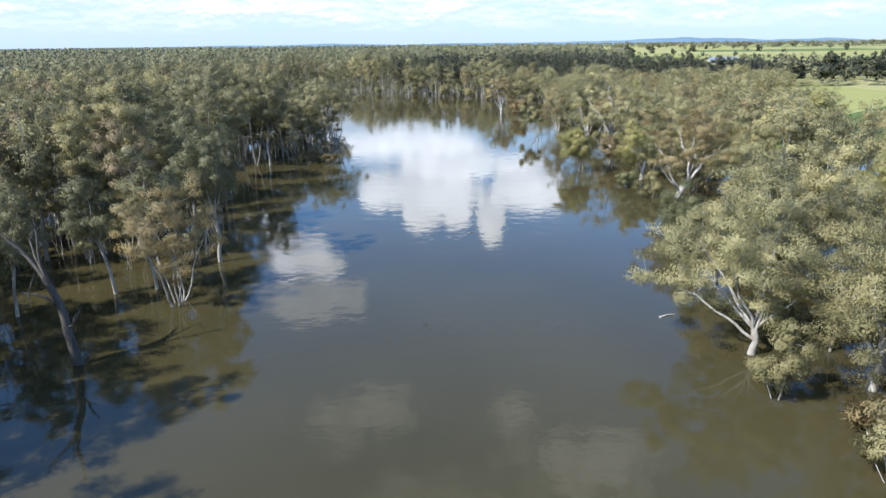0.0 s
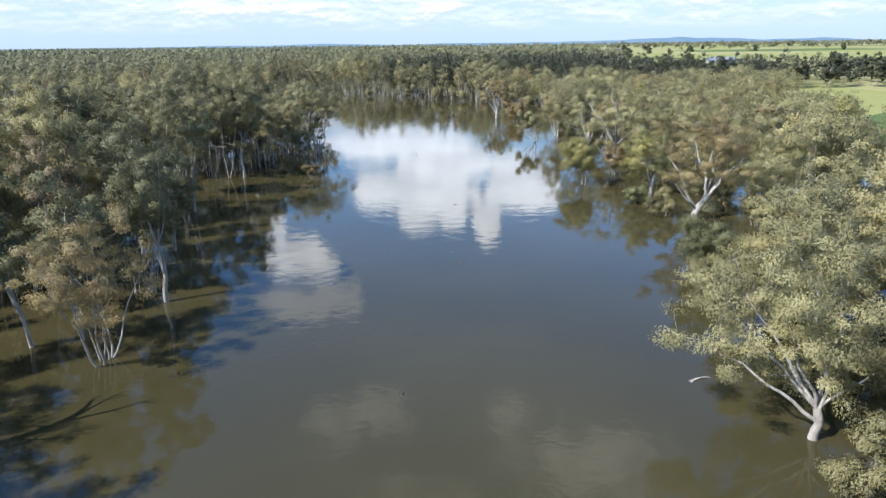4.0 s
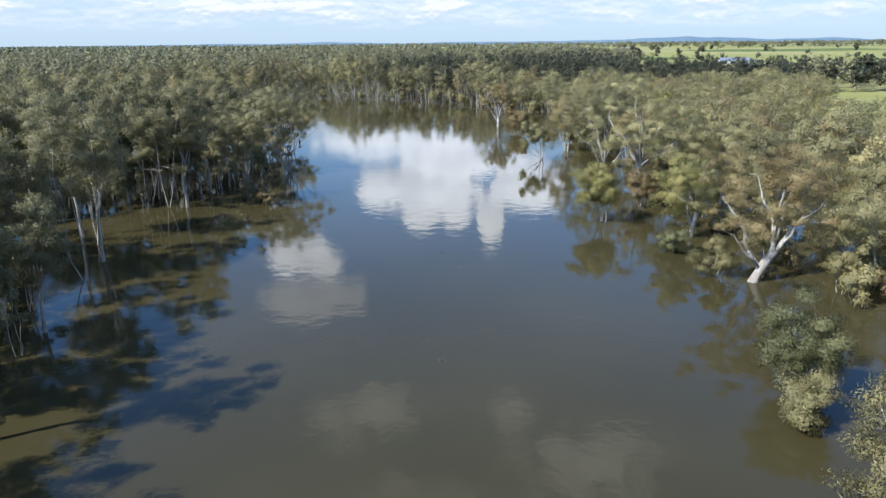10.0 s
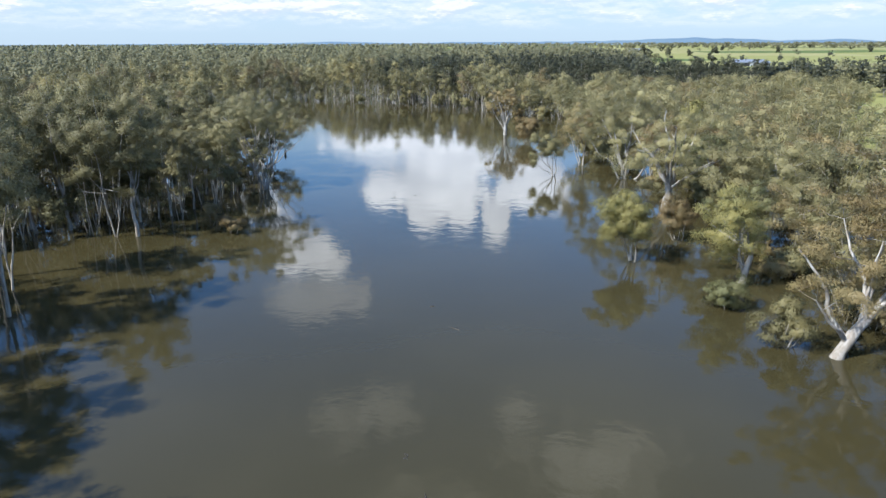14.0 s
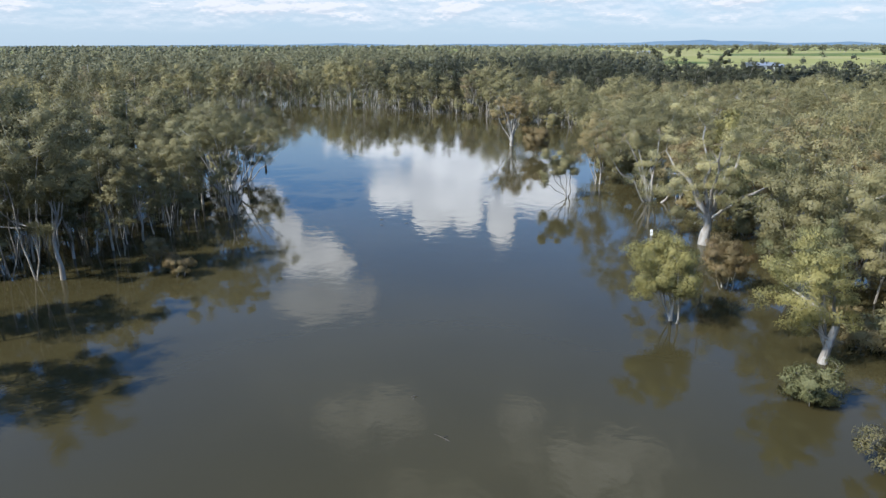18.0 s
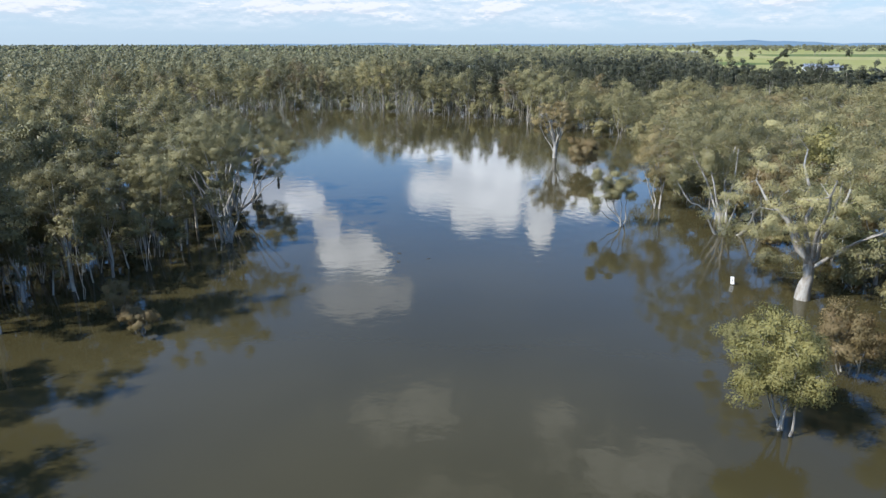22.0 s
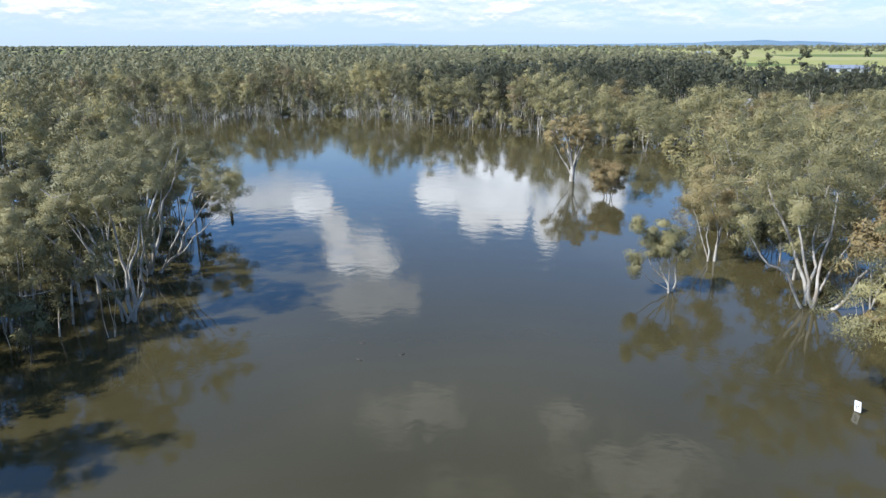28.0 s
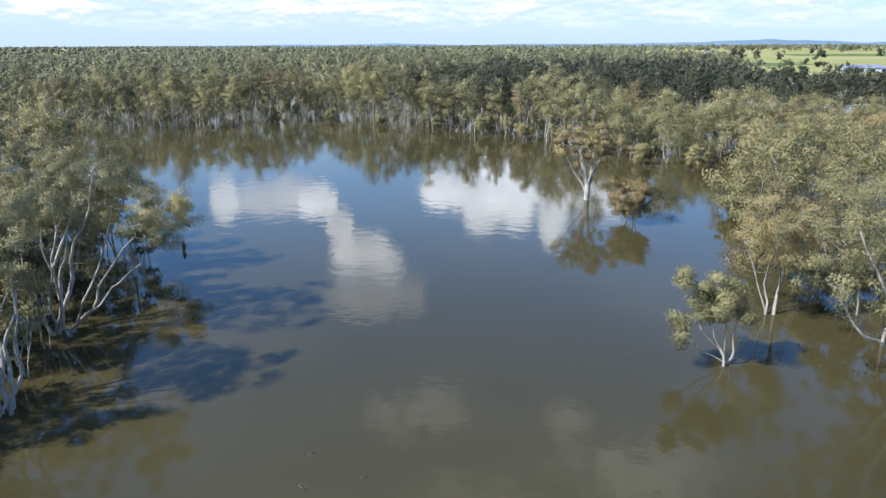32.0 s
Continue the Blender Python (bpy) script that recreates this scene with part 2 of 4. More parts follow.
def bend(a, c, b, n, rng, wobble):
    """A curved line from a to b, drawn towards c, with the wander of a grown branch."""
    s = np.linspace(0, 1, n)[:, None]
    p = (1 - s) ** 2 * a + 2 * s * (1 - s) * c + s**2 * b
    w = np.pad(rng.normal(0, wobble * 1.5, (n, 3)), ((1, 1), (0, 0)), mode="edge")
    w = (w[:-2] + 2 * w[1:-1] + w[2:]) / 4 * np.sin(np.pi * s) ** 0.7
    return p + w


def join(parts):
    vs, qs, n = [], [], 0
    for v, q in parts:
        vs.append(v)
        qs.append(q + n)
        n += len(v)
    return np.concatenate(vs), np.concatenate(qs)


def unit(v):
    return v / (np.linalg.norm(v, axis=-1, keepdims=True) + 1e-9)


def leaves(rng, centres, sizes, heads, middle, count, length, width, droop=0.45):
    """Sprays of narrow hanging leaves, thick at the outside of each tuft; they face out of their tuft, lobe and crown."""
    c = np.repeat(centres, count, axis=0)
    s = np.repeat(sizes, count)[:, None]
    d = unit(rng.normal(0, 1, c.shape))
    r = rng.uniform(0, 1, (len(c), 1)) ** 0.45
    p = c + d * r * s * np.array([1.0, 1.0, 0.66])
    out = unit(d * 0.35 + rng.normal(0, 0.45, c.shape) + np.array([0, 0, -droop]))
    face = unit(d * 0.30 + 0.85 * unit(p - np.repeat(heads, count, axis=0)) + 0.60 * unit(p - middle) + rng.normal(0, 0.16, c.shape))
    side = unit(np.cross(face, out) + rng.normal(0, 0.35, c.shape))
    ln = length * rng.uniform(0.6, 1.35, (len(c), 1))
    wd = width * rng.uniform(0.6, 1.3, (len(c), 1))
    v = np.stack([p + side * wd * 0.5 - out * ln * 0.3, p - side * wd * 0.5 - out * ln * 0.3, p + out * ln * 0.7], 1)
    flip = (np.cross(v[:, 1] - v[:, 0], v[:, 2] - v[:, 0]) * face).sum(1) < 0
    v[flip] = v[flip][:, ::-1]
    return v.reshape(-1, 3), np.arange(len(v) * 3).reshape(-1, 3), np.repeat(face, 3, axis=0)


def round_form():
    """The twelve corners and twenty faces of an icosahedron."""
    p = (1 + 5**0.5) / 2
    v = unit(np.array([(a, b, 0) for a in (-1, 1) for b in (-p, p)] + [(0, a, b) for a in (-1, 1) for b in (-p, p)] + [(b, 0, a) for a in (-1, 1) for b in (-p, p)], float))
    f = []
    for i in range(12):
        for j in range(i + 1, 12):
            for k in range(j + 1, 12):
                if min(v[i] @ v[j], v[j] @ v[k], v[i] @ v[k]) > 0.4:
                    out = np.cross(v[j] - v[i], v[k] - v[i]) @ (v[i] + v[j] + v[k]) > 0
                    f.append((i, j, k) if out else (i, k, j))
    return v, np.array(f)


BALL, BALL_FACES = round_form()


def gum(seed, H, R, lo=0.4, fork=0.35, trunk=0.28, lean=(0.0, 0.0), off=(0.0, 0.0), stems=1, limbs=5, clumps=40, per=90, clump=1.25,
        length=0.5, width=0.2, sides=8, twigs=True, ry=None, dead=0, droop=0.45, dome=0.4, boughs=None, skirt=0.0, stout=1.0, core=0.0):
    """The stems and leaves of one gum tree whose crown fills a given dome: (trunks, limbs, leaves) as arrays.
    boughs: where the main limbs end; skirt: how far the crown lifts on its sunless side, so that the limbs show; stout: girth of the limbs;
    core: how much of each lobe is closed foliage under the outer sprays."""
    rng = np.random.default_rng(seed)
    cz, rz = H * (1 + lo) / 2, H * (1 - lo) / 2
    # the crown is heaped from rounded lobes, and each lobe from tufts over its upper side
    lobes = max(3, clumps // 3)
    lobe = max(0.7, 0.84 * R / lobes ** 0.34)
    d = rng.normal(0, 1, (lobes * 8, 3))
    d /= np.linalg.norm(d, axis=1, keepdims=True)
    rough = 0.86 + 0.26 * np.sin(d @ rng.normal(0, 3.2, 3) + rng.uniform(0, 6)) * np.cos(d @ rng.normal(0, 2.6, 3))
    r = rng.uniform(0.1, 1, len(d)) ** 0.4 * rough
    ctr = np.array([lean[0] + off[0], lean[1] + off[1], cz])
    heads = ctr + d * r[:, None] * np.maximum(0.3, np.array([R - lobe * 0.8, (ry or R) - lobe * 0.8, rz - lobe * 0.5]))
    if boughs is not None:
        ends = np.repeat(np.array(boughs, float), 3, axis=0)
        heads = np.concatenate([ends + rng.normal(0, 0.75 * lobe, ends.shape) + np.array([0, 0, lobe * 0.5]), heads])
    if skirt:
        heads = heads[(heads[:, 2] - H * max(lo, 0)) / (H * (1 - max(lo, 0))) > skirt * np.clip(0.35 - (heads[:, 1] - ctr[1]) / (ry or R), 0, 1)]
    keep = [0]
    for i in range(1, len(heads)):
        if len(keep) >= lobes:
            break
        if np.min(np.linalg.norm(heads[keep] - heads[i], axis=1)) > lobe * 0.68:
            keep.append(i)
    heads = heads[keep]
    d = rng.normal(0, 1, (len(heads) * 4, 3)) + np.array([0, 0, 0.15])
    d /= np.linalg.norm(d, axis=1, keepdims=True)
    cs = np.repeat(heads, 4, axis=0) + d * lobe * rng.uniform(0.35, 1.0, (len(d), 1)) * np.array([1, 1, 0.8])
    # limbs: clumps gathered into groups
    k = max(limbs, stems)
    cen = cs[rng.choice(len(cs), min(k, len(cs)), replace=False)]
    if boughs is not None:
        cen = np.array(boughs, float)
    for _ in range(0 if boughs is not None else 6):
        g = np.argmin(((cs[:, None] - cen[None]) ** 2).sum(-1), axis=1)
        cen = np.array([cs[g == i].mean(0) if np.any(g == i) else cen[i] for i in range(len(cen))])
    g = np.argmin(((cs[:, None] - cen[None]) ** 2).sum(-1), axis=1)
    trunks, arms, rows = [], [], []
    tip = np.array([lean[0] * fork * 1.6, lean[1] * fork * 1.6, H * fork])
    if stems == 1:
        line = bend(np.array([0, 0, -1.4]), np.array([tip[0] * 0.3, tip[1] * 0.3, H * fork * 0.5]), tip, 7, rng, 0.008 * H)
        rad = np.linspace(trunk * 1.05, trunk * 0.72, 7)
        rad[:2] *= 1.25, 1.12
        rad[2:6] *= rng.uniform(0.9, 1.12, 4)
        trunks.append(tube(line, rad, sides))
    for i, e in enumerate(cen):
        mine = cs[g == i]
        if not len(mine) and boughs is None:
            continue
        if stems > 1 and i >= stems:
            # a bough that leaves one of the stems part of the way up
            stem = rows[int(np.argmin([np.linalg.norm(r[-1] - e) for r in rows]))]
            start = stem[int(rng.integers(2, 5))]
            r0 = trunk * rng.uniform(0.28, 0.42)
            ctrl = start + (e - start) * np.array([0.4, 0.4, 0.45])
        elif stems > 1:
            a = rng.uniform(0, 6.3)
            start = np.array([math.cos(a) * trunk * 1.3, math.sin(a) * trunk * 1.3, -1.4])
            r0 = stout * trunk * rng.uniform(0.42, 0.8)
            ctrl = start + np.array([(e[0]) * 0.43, (e[1]) * 0.43, e[2] * 0.50])
        else:
            start = line[rng.integers(3, 7)] if i else line[-1]
            r0 = stout * trunk * rng.uniform(0.28, 0.5)
            ctrl = start + (e - start) * np.array([0.46, 0.46, 0.32]) + np.array([0, 0, np.linalg.norm(e - start) * 0.10])
        n = 11 if boughs is not None else 8
        end = start + (e - start) * 0.95
        arm = bend(start, ctrl, end, n, rng, (0.026 if boughs is not None else 0.02) * np.linalg.norm(end - start))
        rows.append(arm)
        pieces = [tube(arm, np.linspace(r0, max(0.035, r0 * 0.22), n), max(4, sides - 2))]
        if twigs:
            nodes, thick = [p for p in arm[2:]], list(np.linspace(r0, max(0.035, r0 * 0.22), n)[2:] * 0.45)
            for c in mine[np.argsort(np.min(np.linalg.norm(mine[:, None] - arm[None, 2:], axis=2), axis=1))]:
                tried = np.array(nodes)
                k0 = int(np.argmin(np.linalg.norm(tried - c, axis=1) + 0.35 * np.maximum(0, tried[:, 2] - c[2])))
                s0, r1 = tried[k0], min(thick[k0], max(0.036, r0 * 0.22))
                mid = (s0 + c) / 2 + np.array([0, 0, -0.06 * np.linalg.norm(c - s0)]) + rng.normal(0, 0.1, 3)
                pieces.append(tube(bend(s0, mid, c, 3, rng, 0.06), np.linspace(r1, max(0.014, r1 * 0.55), 3), 3))
                nodes.append(c)
                thick.append(max(0.016, r1 * 0.6))
        arms.append(pieces)
    for _ in range(dead):
        # bare grey boughs that stand out of the crown
        a = rng.uniform(0, 6.3)
        s0 = np.array([tip[0], tip[1], H * fork]) + rng.normal(0, 0.3, 3)
        e = ctr + np.array([math.cos(a) * R * 0.7, math.sin(a) * R * 0.7, rz * rng.uniform(0.2, 0.6)])
        arm = bend(s0, (s0 + e) / 2 + np.array([0, 0, 0.8]), e, 8, rng, 0.25)
        pieces = [tube(arm, np.linspace(trunk * 0.35, 0.05, 8), 6)]
        for j in range(5):
            b0 = arm[rng.integers(4, 8)]
            b1 = b0 + rng.normal(0, 1.0, 3) + np.array([0, 0, 0.8])
            pieces.append(tube(bend(b0, (b0 + b1) / 2 + rng.normal(0, 0.2, 3), b1, 4, rng, 0.08), np.linspace(0.07, 0.015, 4), 4))
        arms.append(pieces)
    sizes = clump * rng.uniform(0.55, 0.95, len(cs))
    middle = ctr - np.array([0, 0, rz * dome])
    lv, lt, ln = leaves(rng, cs, sizes, np.repeat(heads, 4, axis=0), middle, per, length, width, droop)
    if core:
        ball = unit(rng.normal(0, 0.10, (len(heads), 12, 3)) + BALL)
        kv = heads[:, None] + ball * (lobe * core * rng.uniform(0.8, 1.15, (len(heads), 12, 1))) * np.array([1, 1, 0.72])
        kt = BALL_FACES[None] + 12 * np.arange(len(heads))[:, None, None] + len(lv)
        kn = unit(0.85 * ball + 0.60 * unit(kv - middle))
        lv, lt, ln = np.concatenate([lv, kv.reshape(-1, 3)]), np.concatenate([lt, kt.reshape(-1, 3)]), np.concatenate([ln, kn.reshape(-1, 3)])
    return trunks, arms, (lv, lt, ln)


def plant_tree(name, shape, at, bark, leaf, label, category="tree", group="", split=False):
    trunks, arms, (lv, lt, ln) = shape
    root = new(name)
    root.empty_display_size = 0.5
    for v, q in trunks:
        part_of("trunk", mesh_of("trunk", BARK[bark], v, quads=q, smooth=True), root)
    for pieces in arms:
        v, q = pieces[0]
        limb = part_of("limb" if trunks else "stem", mesh_of("limb", BARK[bark], v, quads=q, smooth=True), root)
        for v, q in pieces[1:] if split else ():
            part_of("branch", mesh_of("branch", BARK[bark], v, quads=q, smooth=True), limb)
    small = [p for pieces in arms for p in pieces[1:]]
    if small and not split:
        v, q = join(small)
        tagged(part_of("twig_spray", mesh_of("twig_spray", BARK[bark], v, quads=q, smooth=True), root), "", "", "", "stuff")
    part_of("crown", mesh_of("crown", LEAF[leaf], lv, tris=lt, normals=ln), root)
    root.matrix_basis = at
    return tagged(root, label, category, group, "")


# ---- ground and water ----
def inside(poly, x, y):
    x, y = np.asarray(x, float), np.asarray(y, float)
    hit = np.zeros(x.shape, bool)
    for (x0, y0), (x1, y1) in zip(poly, poly[1:] + poly[:1]):
        if y0 != y1:
            hit ^= ((y0 > y) != (y1 > y)) & (x < (x1 - x0) * (y - y0) / (y1 - y0) + x0)
    return hit


FIELD_NEAR = [(84, 148), (118, 240), (158, 340), (330, 372), (420, 372), (420, 148)]
FIELD_FAR = [(112, 455), (130, 520), (240, 1000), (420, 1750), (2400, 1750), (1500, 430), (700, 470), (330, 480), (170, 440)]
# open water of the river: along one bank, round the far bend and back along the other
RIVER = [(-33, -60), (-33, 28), (-37, 38), (-43, 46), (-49, 54), (-57, 60), (-54, 67), (-40, 67), (-30, 69), (-30, 76), (-33, 82), (-39, 103), (-50, 108), (-60, 117), (-60, 129), (-49, 134), (-38, 143), (-31, 162), (-34, 178), (-38, 196),
         (-52, 216), (-80, 232), (-130, 240), (-200, 246), (-200, 318), (-130, 314), (-93, 311), (-86, 329), (-70, 337), (-56, 340), (-34, 325),
         (-11, 311), (0, 301), (13, 288), (22, 272), (36, 262), (40, 244), (30, 226), (26, 205), (24, 190), (33, 176), (34, 160), (35, 148), (29, 130),
         (31, 112), (34, 100), (44, 96), (46, 82), (30, 78), (20, 66), (17, 50), (20, 38), (24, 20), (26, -60)]


def build_ground():
    xs = np.unique(np.concatenate([np.linspace(-4600, -400, 22), np.linspace(-400, 700, 111), np.linspace(700, 4600, 40)]))
    ys = np.unique(np.concatenate([np.linspace(-700, 0, 8), np.linspace(0, 800, 81), np.linspace(800, 4600, 60)]))
    X, Y = np.meshgrid(xs, ys, indexing="ij")
    dry = (X > 460) | (Y > 1650) | ((X > 92 + 0.30 * (Y - 160)) & (Y > 160))
    for dx, dy in ((0, 0), (22, 0), (-22, 0), (0, 22), (0, -22)):
        dry |= inside(FIELD_NEAR, X + dx, Y + dy) | inside(FIELD_FAR, X + dx, Y + dy)
    Z = np.where(dry, 0.8, -1.2)
    Z += np.array([noise.noise((a * 0.02, b * 0.02, 0)) for a, b in zip(X.ravel(), Y.ravel())]).reshape(X.shape) * 0.3
    nx, ny = X.shape
    i, j = np.meshgrid(np.arange(nx - 1), np.arange(ny - 1), indexing="ij")
    q = np.stack([i * ny + j, (i + 1) * ny + j, (i + 1) * ny + j + 1, i * ny + j + 1], -1).reshape(-1, 4)
    ob = new("ground", mesh_of("ground", ground_material(), np.stack([X, Y, Z], -1).reshape(-1, 3), quads=q, smooth=True))
    tagged(ob, "flat floodplain with green and straw-coloured paddocks", "ground", "", "structure")
    w = [(-4600, -700, 0), (4600, -700, 0), (4600, 4600, 0), (-4600, 4600, 0)]
    tagged(new("water", mesh_of("water", water_material(), w, quads=[(0, 1, 2, 3)])), "muddy brown flood water mirroring clouds and trees", "river", "", "structure")


build_ground()


def build_hills():
    """Low ranges on the skyline, with the blue of distant haze put into their colour."""
    mat = plain("range_haze_blue", (0.10, 0.16, 0.21, 1), (0.12, 0.18, 0.22, 1), 1.0, 0.002)
    for name, x0, x1, y, top in (("backdrop_range_east", 600, 2600, 4300, 62), ("backdrop_range_low", -3600, 3900, 4450, 34)):
        n = 120
        x = np.linspace(x0, x1, n)
        s = np.linspace(0, 1, n)
        h = np.array([0.55 + 0.45 * noise.noise((a * 0.0018, y, 0)) + 0.12 * noise.noise((a * 0.008, y, 3)) for a in x])
        h = np.maximum(2, top * h * np.sin(np.pi * s) ** 0.5)
        rows = [np.stack([x, np.full(n, y - 120.0), np.zeros(n)], -1), np.stack([x, np.full(n, float(y)), h], -1), np.stack([x, np.full(n, y + 150.0), np.zeros(n)], -1)]
        i = np.arange(n - 1)
        q = np.concatenate([np.stack([r * n + i, r * n + i + 1, (r + 1) * n + i + 1, (r + 1) * n + i], -1) for r in (0, 1)])
        tagged(new(name, mesh_of(name, mat, np.concatenate(rows), quads=q, smooth=True)), "low hills on the far horizon, haze blue put into their colour", "hills", "", "structure")


build_hills()

# ---- trees that stand out along the banks ----
GUM = "river red gum"


def at(x, y, turn=0.0, s=1.0):
    return Matrix.Translation((x, y, 0)) @ pose(0, 0, 0, 0, 0, turn) @ Matrix.Diagonal((s, s, s, 1))


